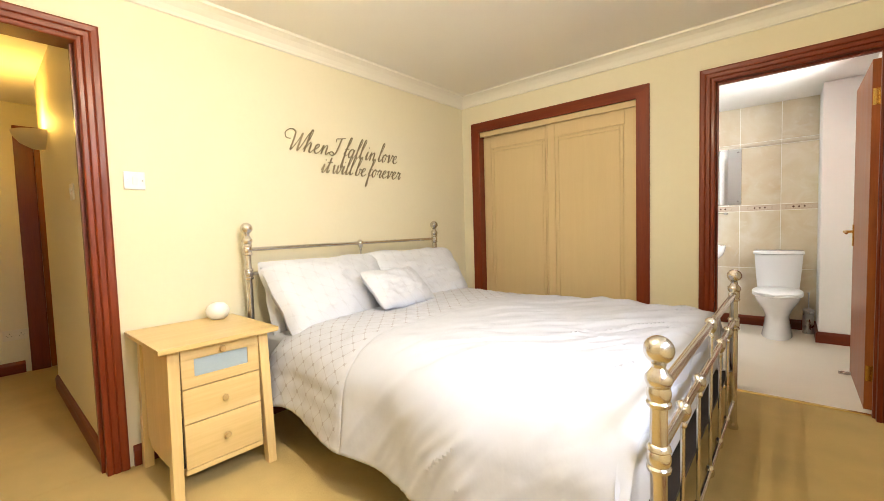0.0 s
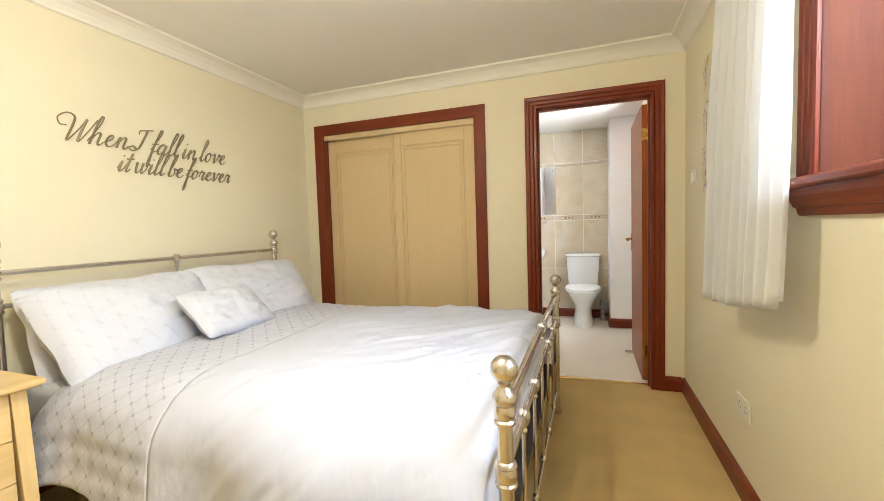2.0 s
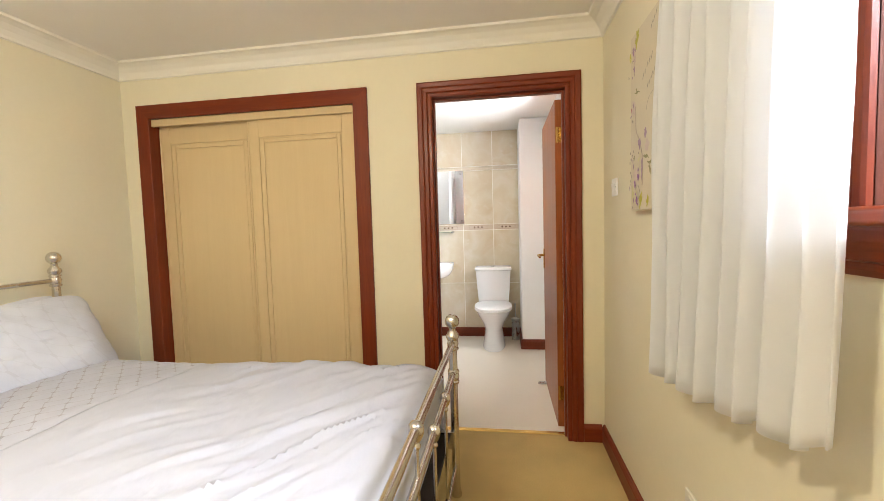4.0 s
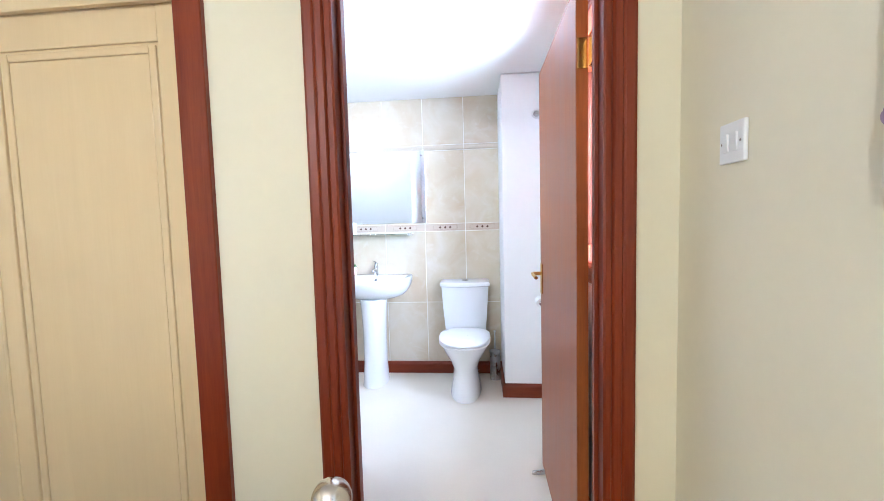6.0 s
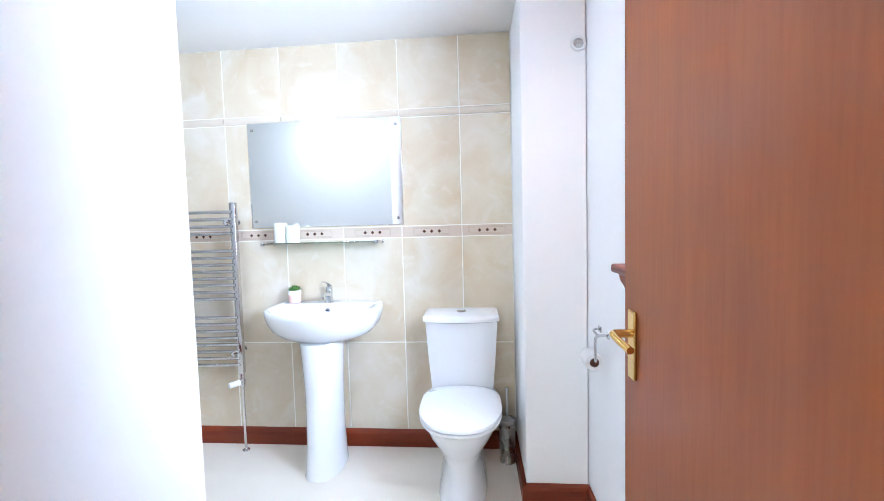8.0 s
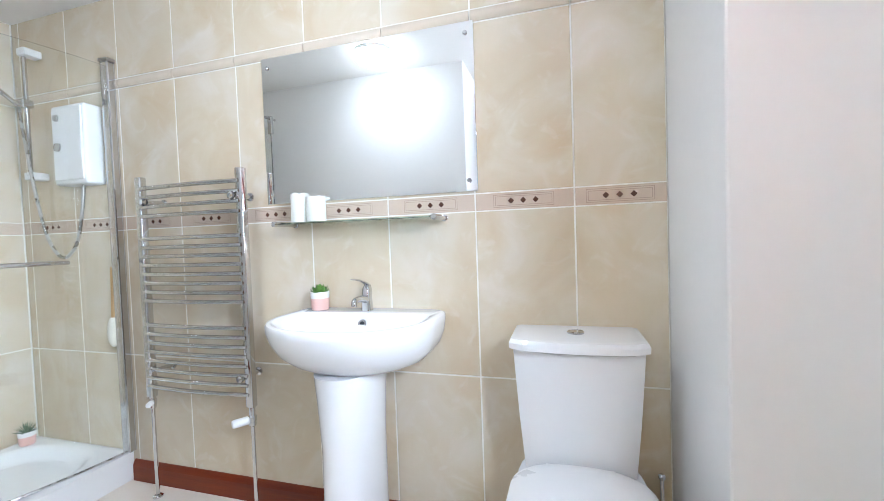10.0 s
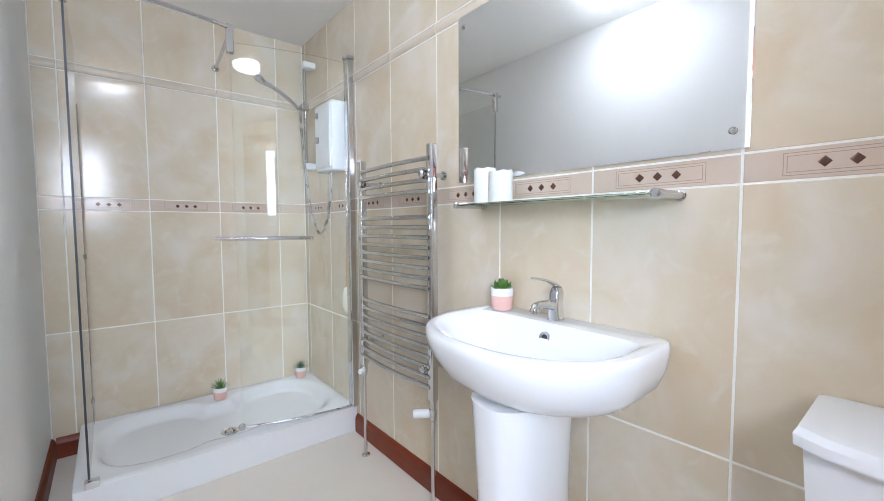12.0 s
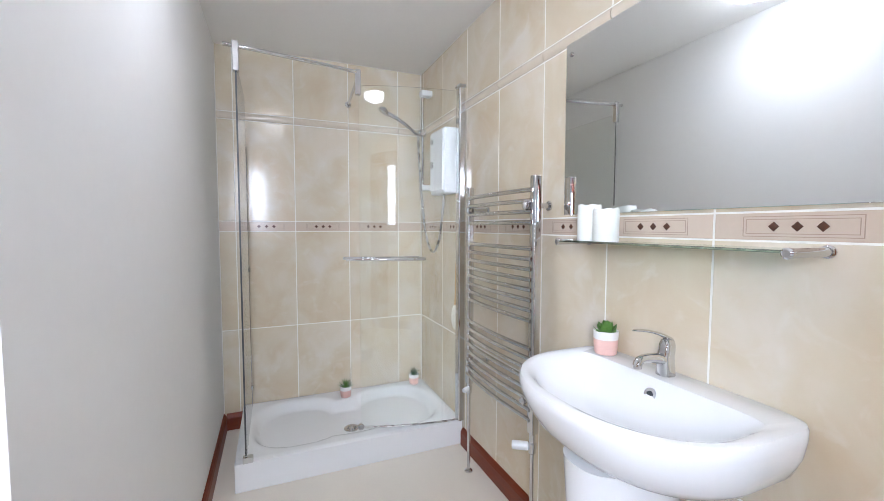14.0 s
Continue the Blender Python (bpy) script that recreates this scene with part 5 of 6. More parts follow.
# ---- wash basin ----
def basin():
    cx, back = -0.578, 7.430
    ob = thing("wash_basin", "white ceramic pedestal wash basin", "wash basin", at=(cx, 7.2, 0))

    def ring(w, y0, y1, z, n=56, zback=None):
        """D-shaped plan, straight along the wall, bowed towards the room."""
        out = []
        for k in range(n):
            t = 2 * math.pi * k / n
            c, s = math.cos(t), math.sin(t)
            cy = y0 - (y0 - y1) * 0.42
            if s >= 0:
                xx = w / 2 * math.copysign(abs(c) ** 0.24, c)
                yy = cy + (y0 - cy) * abs(s) ** 0.24
            else:
                xx = w / 2 * math.copysign(abs(c) ** 0.86, c)
                yy = cy + (cy - y1) * s * (1 - 0.04 * c * c)
            out.append((cx + xx, yy, z if zback is None else z + (zback - z) * max(0, s)))
        return out

    rings = [ring(0.30, 7.428, 7.16, 0.676), ring(0.40, 7.429, 7.125, 0.690), ring(0.49, back, 7.085, 0.712), ring(0.548, back, 7.048, 0.745), ring(0.584, back, 7.022, 0.788), ring(0.597, back, 7.008, 0.826), ring(0.597, back, 7.008, 0.845), ring(0.590, back, 7.012, 0.851), ring(0.570, 7.425, 7.022, 0.854), ring(0.530, 7.345, 7.038, 0.851), ring(0.488, 7.332, 7.054, 0.832), ring(0.42, 7.305, 7.08, 0.785), ring(0.33, 7.27, 7.115, 0.748), ring(0.16, 7.22, 7.16, 0.732), ring(0.05, 7.20, 7.18, 0.730)]
    part("bowl", local(loft(rings), ob), M_CERAMIC, ob, smooth=True)
    ped = []
    for z, w, f in ((0.003, 0.200, 7.065), (0.03, 0.192, 7.07), (0.18, 0.174, 7.09), (0.45, 0.176, 7.095), (0.60, 0.192, 7.085), (0.69, 0.21, 7.08)):
        ped.append([(cx + w / 2 * math.copysign(abs(math.cos(t)) ** 0.8, math.cos(t)), 7.24 + (0.15 if math.sin(t) > 0 else 7.24 - f) * math.sin(t), z) for t in [2 * math.pi * k / 36 for k in range(36)]])
    part("pedestal", local(loft(ped), ob), M_CERAMIC, ob, smooth=True)
    ov = lathe([(0.008, 0.001), (0.009, 0.006), (0.0165, 0.007), (0.0175, 0.003), (0.017, -0.004)], 20, Matrix.Translation((-0.580, 7.327, 0.812)) @ Matrix.Rotation(radians(72), 4, "X"), cap=False)
    part("overflow_ring", local(ov, ob), M_CHROME, ob, "chrome overflow ring", True)
    part("overflow_hole", local(lathe([(0.0095, 0.0062), (0.001, 0.0063)], 14, Matrix.Translation((-0.580, 7.327, 0.812)) @ Matrix.Rotation(radians(72), 4, "X")), ob), M_SLATE, ob)
    part("waste", local(lathe([(0.028, 0.7305), (0.026, 0.7335), (0.012, 0.7325), (0.002, 0.7325)], 20, Matrix.Translation((cx, 7.185, 0))), ob), M_CHROME, ob, smooth=True)
    tx, ty, tz = -0.590, 7.388, 0.853
    body = []
    for z, w, d, lean_y in ((0.0, 0.021, 0.022, 0.0), (0.004, 0.0205, 0.0215, 0.0), (0.03, 0.018, 0.021, -0.001), (0.05, 0.0165, 0.021, -0.001), (0.062, 0.0175, 0.020, 0.001), (0.078, 0.0165, 0.019, 0.003), (0.090, 0.013, 0.016, 0.004), (0.096, 0.006, 0.009, 0.004)):
        body.append([(tx + w * math.copysign(abs(math.cos(a)) ** 0.7, math.cos(a)), ty + lean_y + d * math.copysign(abs(math.sin(a)) ** 0.7, math.sin(a)), tz + z) for a in [2 * math.pi * k / 24 for k in range(24)]])
    tap = part("mixer_tap", local(loft(body), ob), M_CHROME, ob, "chrome single-lever mixer tap", True)
    bm = tube(spline([(tx, ty - 0.008, tz + 0.040), (tx, ty - 0.035, tz + 0.047), (tx, ty - 0.070, tz + 0.051), (tx, ty - 0.092, tz + 0.049), (tx, ty - 0.100, tz + 0.040), (tx, ty - 0.101, tz + 0.030)], 3), [0.0155, 0.015, 0.0145, 0.014, 0.0132, 0.0125, 0.012, 0.0115, 0.011, 0.011, 0.011, 0.011, 0.0112, 0.0112, 0.0112, 0.0112], 14)
    part("spout", local(bm, ob), M_CHROME, tap, smooth=True)
    lv = []
    for y, z, w, h in ((0.012, 0.092, 0.012, 0.006), (-0.005, 0.100, 0.0135, 0.006), (-0.03, 0.110, 0.012, 0.005), (-0.06, 0.119, 0.0095, 0.0042), (-0.09, 0.125, 0.0075, 0.0036), (-0.110, 0.127, 0.006, 0.003), (-0.118, 0.127, 0.003, 0.0015)):
        lv.append([(tx + w * math.cos(a), ty + y, tz + z + h * math.sin(a)) for a in [2 * math.pi * k / 14 for k in range(14)]])
    part("lever", local(loft(lv), ob), M_CHROME, tap, smooth=True)


basin()


# ---- potted plants ----
def potted(x, y, z, s, spiky, mat, label):
    ob = thing("potted_plant", label, "plant", "small potted plants", at=(x, y, z))
    m = Matrix.Diagonal((s, s, s, 1))
    part("pot", lathe([(0.029, 0.0), (0.031, 0.003), (0.0335, 0.040), (0.0335, 0.043)], 22, m), M_PINK, ob, "pink lower half of the pot", True)
    part("rim_band", lathe([(0.0336, 0.0431), (0.0345, 0.066), (0.033, 0.067), (0.030, 0.058)], 22, m), M_WHITEPOT, ob, "white upper band of the pot", True)
    part("soil", lathe([(0.030, 0.056), (0.001, 0.058)], 16, m, cap=True), M_SOIL, ob)
    rnd = random.Random(int(x * 1000) & 255)
    n = 34 if spiky else 24
    for k in range(n):
        a = k * 2.399 + rnd.uniform(-0.2, 0.2)
        f = (k + 0.5) / n
        tilt = radians(12 + 62 * f) if spiky else radians(8 + 72 * f)
        length = (0.062 - 0.014 * f) if spiky else 0.040
        w = 0.0038 if spiky else 0.011
        own = bmesh.new()
        rows = []
        for i in range(6):
            g = i / 5
            ww = w * ((1 - g) ** 0.7 if spiky else math.sin(math.pi * (0.14 + 0.86 * g)) + 0.04) + 0.0003
            th = 0.0022 * (1 - g) + 0.0005
            b = tilt - 0.35 * g * (0 if spiky else 1)
            px, pz = length * g * math.sin(b), length * g * math.cos(b)
            rows.append([(px - 0, ww * c, pz + th * d) for c, d in ((-1, 0.3), (0, 1), (1, 0.3), (0, -1))])
        loft([[Matrix.Rotation(a, 4, "Z") @ Vector(p) for p in r] for r in rows], own)
        own.transform(m @ Matrix.Translation((0.008 * f * math.cos(a), 0.008 * f * math.sin(a), 0.054)))
        part("leaf", own, mat, ob, smooth=True)


potted(-0.788, 7.380, 0.8535, 1.05, False, M_LEAFGREEN, "green rosette succulent in a pink pot on the basin")
potted(-2.455, 6.868, 0.146, 1.02, True, M_LEAFGREEN, "spiky green plant in a pink pot on the shower tray")
potted(-2.50, 7.345, 0.146, 1.0, True, M_DARKGREEN, "dark spiky plant in a pink pot in the shower corner")
potted(0.83, 5.72, BWIN_Z0, 1.7, True, M_LEAFGREEN, "green spiky plant on the bathroom window board")


# ---- mirror, shelf, candles ----
mir = thing("wall_mirror", "frameless rectangular bathroom mirror with chrome screws", "mirror", at=(-0.60, 7.43, 1.58))
part("glass", local(box(-1.045, -0.158, 7.4235, 7.4305, 1.278, 1.872, 0.0015), mir), M_MIRROR, mir)
for x in (-1.018, -0.188):
    for z in (1.316, 1.832):
        part("screw_cap", local(lathe([(0.008, 0.0), (0.008, 0.003), (0.005, 0.0065), (0.001, 0.007)], 16, Matrix.Translation((x, 7.4235, z)) @ Matrix.Rotation(radians(90), 4, "X")), mir), M_CHROME, mir, smooth=True)

sh = thing("glass_shelf", "clear glass shelf on chrome brackets", "shelf", at=(-0.62, 7.38, 1.19))
shp = part("glass", local(box(-0.905, -0.300, 7.315, 7.425, 1.187, 1.193, 0.0015), sh), M_SHELF, sh)
for x in (-0.918, -0.287):
    bm = rod((x, 7.4295, 1.188), (x, 7.305, 1.188), 0.0095, 16)
    lathe([(0.013, 0), (0.013, 0.004), (0.0095, 0.006)], 16, Matrix.Translation((x, 7.4295, 1.188)) @ Matrix.Rotation(radians(90), 4, "X"), bm)
    lathe([(0.0095, 0), (0.0108, 0.002), (0.0108, 0.011), (0.007, 0.014)], 16, Matrix.Translation((x, 7.306, 1.188)) @ Matrix.Rotation(radians(90), 4, "X"), bm)
    part("bracket", local(bm, sh), M_CHROME, sh, smooth=True)


def candle(x, y, r, h, seed):
    own = bmesh.new()
    n = 28
    rows = []
    for rr, z, wob in ((r * 0.97, 0, 0), (r, 0.003, 0), (r, h * 0.92, 0.1), (r * 0.97, h, 1), (r * 0.80, h * 0.965, 1), (r * 0.30, h * 0.93, 0.3), (0.001, h * 0.93, 0)):
        rows.append([(rr * math.cos(2 * math.pi * k / n), rr * math.sin(2 * math.pi * k / n), z + wob * 0.006 * noise.noise(Vector((math.cos(2 * math.pi * k / n) * 1.5 + seed, math.sin(2 * math.pi * k / n) * 1.5, 0)))) for k in range(n)])
    loft(rows, own)
    ob = thing("candle", "white pillar candle on the glass shelf", "candle", "pillar candles", at=(x, y, 1.1935))
    part("wax", own, M_CANDLE, ob, smooth=True)
    part("wick", rod((0, 0, h * 0.92), (0.002, 0, h * 1.0), 0.001, 6), M_SLATE, ob)


candle(-0.838, 7.352, 0.035, 0.108, 1.0)
candle(-0.768, 7.350, 0.036, 0.094, 4.0)


# ---- towel radiator ----
def radiator():
    xl, xr, y, zb, zt = -1.640, -1.105, 7.345, 0.455, 1.425
    ob = thing("towel_radiator", "chrome ladder towel radiator on the tiled wall", "towel radiator", at=((xl + xr) / 2, y, 0))
    for x in (xl, xr):
        part("upright", local(box(x - 0.017, x + 0.017, y - 0.016, y + 0.016, zb, zt, 0.006, seg=3), ob), M_CHROME, ob, smooth=True)
    groups = ((4, 1.372, 1.252), (8, 1.155, 0.886), (8, 0.780, 0.508))
    for n, a, b in groups:
        for i in range(n):
            z = a + (b - a) * i / (n - 1)
            pts = [(xl + (xr - xl) * k / 12, y - 0.012 - 0.014 * math.sin(math.pi * k / 12), z) for k in range(13)]
            part("bar", local(tube(pts, 0.0092, 12), ob), M_CHROME, ob, smooth=True)
    for x in (xl + 0.03, xr - 0.03):
        for z in (1.315, 0.575):
            bm = rod((x, 7.4295, z), (x, y + 0.0, z), 0.010, 14)
            lathe([(0.018, 0), (0.018, 0.006), (0.010, 0.01)], 16, Matrix.Translation((x, 7.4295, z)) @ Matrix.Rotation(radians(90), 4, "X"), bm)
            lathe([(0.013, 0), (0.015, 0.006), (0.015, 0.018), (0.008, 0.024)], 16, Matrix.Translation((x, y - 0.012, z)) @ Matrix.Rotation(radians(90), 4, "X"), bm)
            part("wall_bracket", local(bm, ob), M_CHROME, ob, smooth=True)
    for x, big in ((xl, False), (xr, True)):
        part("pipe", local(rod((x, y, 0.004), (x, y, zb), 0.008, 12), ob), M_CHROME, ob, smooth=True)
        part("floor_collar", local(lathe([(0.021, 0.003), (0.020, 0.008), (0.010, 0.015)], 18, Matrix.Translation((x, y, 0))), ob), M_CHROME, ob, smooth=True)
        zc = 0.405 if big else 0.432
        v = part("valve", local(lathe([(0.009, zc - 0.03), (0.014, zc - 0.024), (0.014, zc - 0.008), (0.017, zc - 0.006), (0.017, zc + 0.012), (0.012, zc + 0.018), (0.012, zb)], 16, Matrix.Translation((x, y, 0))), ob), M_CHROME, ob, smooth=True)
        r = 0.0165 if big else 0.0115
        length = 0.062 if big else 0.034
        d = (-0.55, -0.83, 0.0) if big else (0.5, -0.86, 0.0)
        p = Vector((x, y, zc)) + Vector(d) * 0.014
        m, _ = towards(p, p + Vector(d))
        part("valve_cap", local(lathe([(r * 0.7, 0), (r, 0.004), (r, length - 0.006), (r * 0.8, length), (0.002, length + 0.001)], 18, m), ob), M_PLASTIC, v, "white valve cap", True)


radiator()


# ---- toilet roll ----
tp = thing("toilet_roll_holder", "chrome toilet roll holder on the white wall", "toilet roll holder", at=(BE, 6.72, 0.83))
for y in (6.69, 6.787):
    part("wall_plate", local(box(BE - 0.007, BE - 0.001, y - 0.017, y + 0.017, 0.832, 0.856, 0.003), tp), M_CHROME, tp)
bm = tube(spline([(BE - 0.006, 6.69, 0.845), (BE - 0.038, 6.688, 0.843), (BE - 0.050, 6.682, 0.834), (BE - 0.052, 6.678, 0.81), (BE - 0.052, 6.677, 0.762), (BE - 0.050, 6.682, 0.751), (BE - 0.050, 6.70, 0.75), (BE - 0.050, 6.775, 0.75)], 5), 0.0052, 10)
tube(spline([(BE - 0.006, 6.787, 0.845), (BE - 0.025, 6.782, 0.845), (BE - 0.036, 6.75, 0.844), (BE - 0.036, 6.692, 0.843)], 5), 0.0048, 10, bm)
part("arm", local(bm, tp), M_CHROME, tp, smooth=True)
roll = thing("toilet_roll", "white toilet roll on the chrome holder", "toilet roll", at=(BE - 0.050, 6.745, 0.741))
m = Matrix.Translation((0, -0.05, 0)) @ Matrix.Rotation(radians(-90), 4, "X")
part("paper", lathe([(0.017, 0), (0.030, 0.0), (0.032, 0.002), (0.032, 0.082), (0.030, 0.084), (0.017, 0.084)], 30, m, cap=False), M_PAPER, roll, smooth=True)
part("tube", lathe([(0.0169, 0.0005), (0.0169, 0.0835), (0.0155, 0.0835), (0.0155, 0.0005), (0.0169, 0.0005)], 24, m, cap=False), M_CARD, roll, "brown cardboard tube", True)

# small extractor grille high on the boxing, door stop on the floor
fan = thing("air_vent", "small white round wall vent", "vent", m=facing(0.685, 6.964, 2.005, "-y"))
part("ring", lathe([(0.030, 0.0), (0.034, 0.006), (0.030, 0.012), (0.022, 0.010), (0.021, 0.004)], 24, cap=False), M_PLASTIC, fan, smooth=True)
part("grille", lathe([(0.0215, 0.004), (0.001, 0.0045)], 20), M_STEEL, fan)
ds = thing("door_stop", "grey rubber door stop on the bathroom floor", "door stop", at=(0.565, 6.06, 0.002))
part("wedge", tube([(0.03, 0, 0.011), (0.02, 0, 0.012), (-0.03, -0.01, 0.012), (-0.045, -0.012, 0.012)], [0.0105, 0.0118, 0.0118, 0.009], 12), M_STEEL, ds, smooth=True)

# ---- bathroom ceiling light ----
bl = thing("ceiling_light", "round white lit bathroom ceiling light", "ceiling light", at=(-0.97, 6.49, BCEIL))
part("base", lathe([(0.130, -0.002), (0.130, -0.022), (0.122, -0.026)], 36, cap=False), M_PLASTIC, bl, smooth=True)
part("diffuser", lathe([(0.122, -0.025), (0.120, -0.046), (0.108, -0.058), (0.07, -0.062), (0.002, -0.063)], 36, cap=False), M_GLOW, bl, "glowing white diffuser", True)


# ---- shower ----
def tray():
    x0, x1, y0, y1, h = -2.579, -1.890, 6.270, 7.429, 0.145
    ob = thing("shower_tray", "white acrylic twin-well shower tray", "shower tray", at=((x0 + x1) / 2, (y0 + y1) / 2, 0))
    nx, ny = 44, 72
    grid = []
    for i in range(nx + 1):
        row = []
        for j in range(ny + 1):
            x, y = x0 + (x1 - x0) * i / nx, y0 + (y1 - y0) * j / ny
            e = min(x - x0, x1 - x, y - y0, y1 - y)
            z = h - 0.006 * max(0, 1 - e / 0.008) ** 2
            dip = 0
            for cy, rx, ry in ((6.575, 0.275, 0.245), (7.125, 0.275, 0.245)):
                q = ((abs(x + 2.235) / rx) ** 2.6 + (abs(y - cy) / ry) ** 2.6) ** (1 / 2.6)
                t = min(1, max(0, (1.04 - q) / 0.22))
                dip = max(dip, 0.050 * t * t * (3 - 2 * t))
            q = ((abs(x + 2.19) / 0.20) ** 3 + (abs(y - 6.85) / 0.22) ** 3) ** (1 / 3)
            t = min(1, max(0, (1.1 - q) / 0.3))
            dip = max(dip, 0.050 * t * t * (3 - 2 * t))
            row.append((x, y, z - dip))
        grid.append(row)
    part("basin", local(sheet(grid), ob), M_ACRYLIC, ob, smooth=True)
    bm = box(x1 - 0.02, x1, y0, y1, 0.003, h - 0.0065, 0.002)
    box(x0, x1 - 0.02, y0, y0 + 0.02, 0.003, h - 0.0065, 0.002, bm)
    part("upstand", local(bm, ob), M_ACRYLIC, ob)
    bm = lathe([(0.042, 0.085), (0.042, 0.089), (0.036, 0.092), (0.030, 0.089), (0.002, 0.09)], 26, Matrix.Translation((-2.12, 6.845, 0.010)))
    dr = part("drain", local(bm, ob), M_CHROME, ob, "chrome drain cover", True)
    bm = bmesh.new()
    for k in range(8):
        a = 2 * math.pi * k / 8
        lathe([(0.0045, 0.0905), (0.0005, 0.0912)], 8, Matrix.Translation((-2.12 + 0.02 * math.cos(a), 6.845 + 0.02 * math.sin(a), 0.010)), bm)
    part("drain_holes", local(bm, ob), M_SLATE, dr)


tray()


def enclosure():
    ob = thing("shower_screen", "clear glass shower screen with chrome fittings", "shower screen", at=(-2.0, 6.85, 0.145))
    g0, g1 = 0.152, 1.965
    p = part("return_panel", local(box(-2.50, -1.897, 6.316, 6.322, g0, g1), ob), M_GLASS, ob, "fixed clear glass return panel")
    p.visible_shadow = False
    part("panel_edge", local(box(-1.8968, -1.8945, 6.3155, 6.3225, g0, g1), ob), M_SLATE, ob, "dark polished glass edge")
    part("end_post", local(rod((-2.505, 6.319, g0), (-2.505, 6.319, 1.70), 0.006, 10), ob), M_CHROME, ob, smooth=True)
    for z in (0.27, 0.98):
        part("post_clip", local(lathe([(0.010, -0.012), (0.010, 0.012)], 12, Matrix.Translation((-2.505, 6.319, z))), ob), M_CHROME, ob, smooth=True)
    # bowed panel
    arc = spline([(-2.005, 6.878, 0), (-1.955, 7.02, 0), (-1.917, 7.17, 0), (-1.894, 7.31, 0), (-1.888, 7.408, 0)], 7)
    own = bmesh.new()
    rows = []
    for q in arc:
        rows.append([(q.x - 0.003, q.y, g0 + 0.004), (q.x + 0.003, q.y, g0 + 0.004), (q.x + 0.003, q.y, g1), (q.x - 0.003, q.y, g1)])
    loft(rows, own)
    p = part("bowed_panel", local(own, ob), M_GLASS, ob, "bowed clear glass panel", True)
    p.visible_shadow = False
    part("bottom_seal", local(tube([(q.x, q.y, 0.150) for q in arc], 0.0042, 8), ob), M_STEEL, ob, smooth=True)
    part("wall_profile", local(box(-1.915, -1.865, 7.392, 7.4295, 0.146, 1.985, 0.006), ob), M_CHROME, ob)
    part("profile_cap", local(box(-1.918, -1.862, 7.389, 7.4296, 1.9852, 2.0, 0.002), ob), M_STEEL, ob)
    # brace: over the return panel, along to the bowed panel, then back to the wall
    z = 2.028
    part("brace_bar", local(tube(spline([(-1.896, 6.270, z), (-1.905, 6.36, z), (-1.945, 6.60, z), (-1.985, 6.82, z), (-2.003, 6.872, z), (-2.03, 6.885, z), (-2.10, 6.892, z), (-2.57, 6.925, z)], 6), 0.009, 12), ob), M_CHROME, ob, smooth=True)
    part("wall_flange", local(lathe([(0.020, 0), (0.019, 0.008), (0.011, 0.014)], 18, Matrix.Translation((-2.5795, 6.925, z)) @ Matrix.Rotation(radians(90), 4, "Y")), ob), M_CHROME, ob, smooth=True)
    part("clamp", local(box(-1.912, -1.882, 6.305, 6.333, 1.915, 2.045, 0.004), ob), M_CHROME, ob)
    part("clamp", local(box(-2.020, -1.992, 6.862, 6.892, 1.915, 2.045, 0.004), ob), M_CHROME, ob)
    part("foot_clip", local(box(-1.905, -1.870, 6.306, 6.350, 0.1455, 0.172, 0.003), ob), M_STEEL, ob)
    part("foot_clip", local(lathe([(0.017, 0), (0.017, 0.012), (0.012, 0.02)], 18, Matrix.Translation((-1.995, 6.872, 0.158)) @ Matrix.Rotation(radians(70), 4, "Y")), ob), M_CHROME, ob, smooth=True)
    # double towel bar through the bowed panel
    for dx in (0.055, -0.045):
        pts = [(q.x + dx, q.y, 1.066) for q in spline([(-2.02, 6.80, 0), (-1.955, 7.02, 0), (-1.93, 7.20, 0)], 8)]
        bar = part("towel_bar", local(tube(pts, 0.0085, 12), ob), M_CHROME, ob, smooth=True)
    for q in ((-1.972, 6.97), (-1.926, 7.14)):
        part("bar_stud", local(rod((q[0] - 0.045, q[1], 1.066), (q[0] + 0.055, q[1], 1.066), 0.006, 10), ob), M_CHROME, ob, smooth=True)


enclosure()

su = thing("electric_shower", "white electric shower unit on the tiled wall", "shower", at=(-2.06, 7.40, 1.6))
bm = box(-2.178, -1.962, 7.345, 7.4295, 1.425, 1.795, 0.012, seg=3)
part("case", local(bm, su), M_PLASTIC, su, smooth=True)
part("front_cover", local(box(-2.165, -1.975, 7.338, 7.346, 1.445, 1.782, 0.004), su), M_PLASTIC, su)
for z, r in ((1.735, 0.016), (1.60, 0.020)):
    part("dial", local(lathe([(r, 0), (r * 0.95, 0.008), (r * 0.5, 0.012), (0.001, 0.0122)], 20, Matrix.Translation((-2.13, 7.338, z)) @ Matrix.Rotation(radians(90), 4, "X")), su), M_STEEL, su, "grey control dial", True)

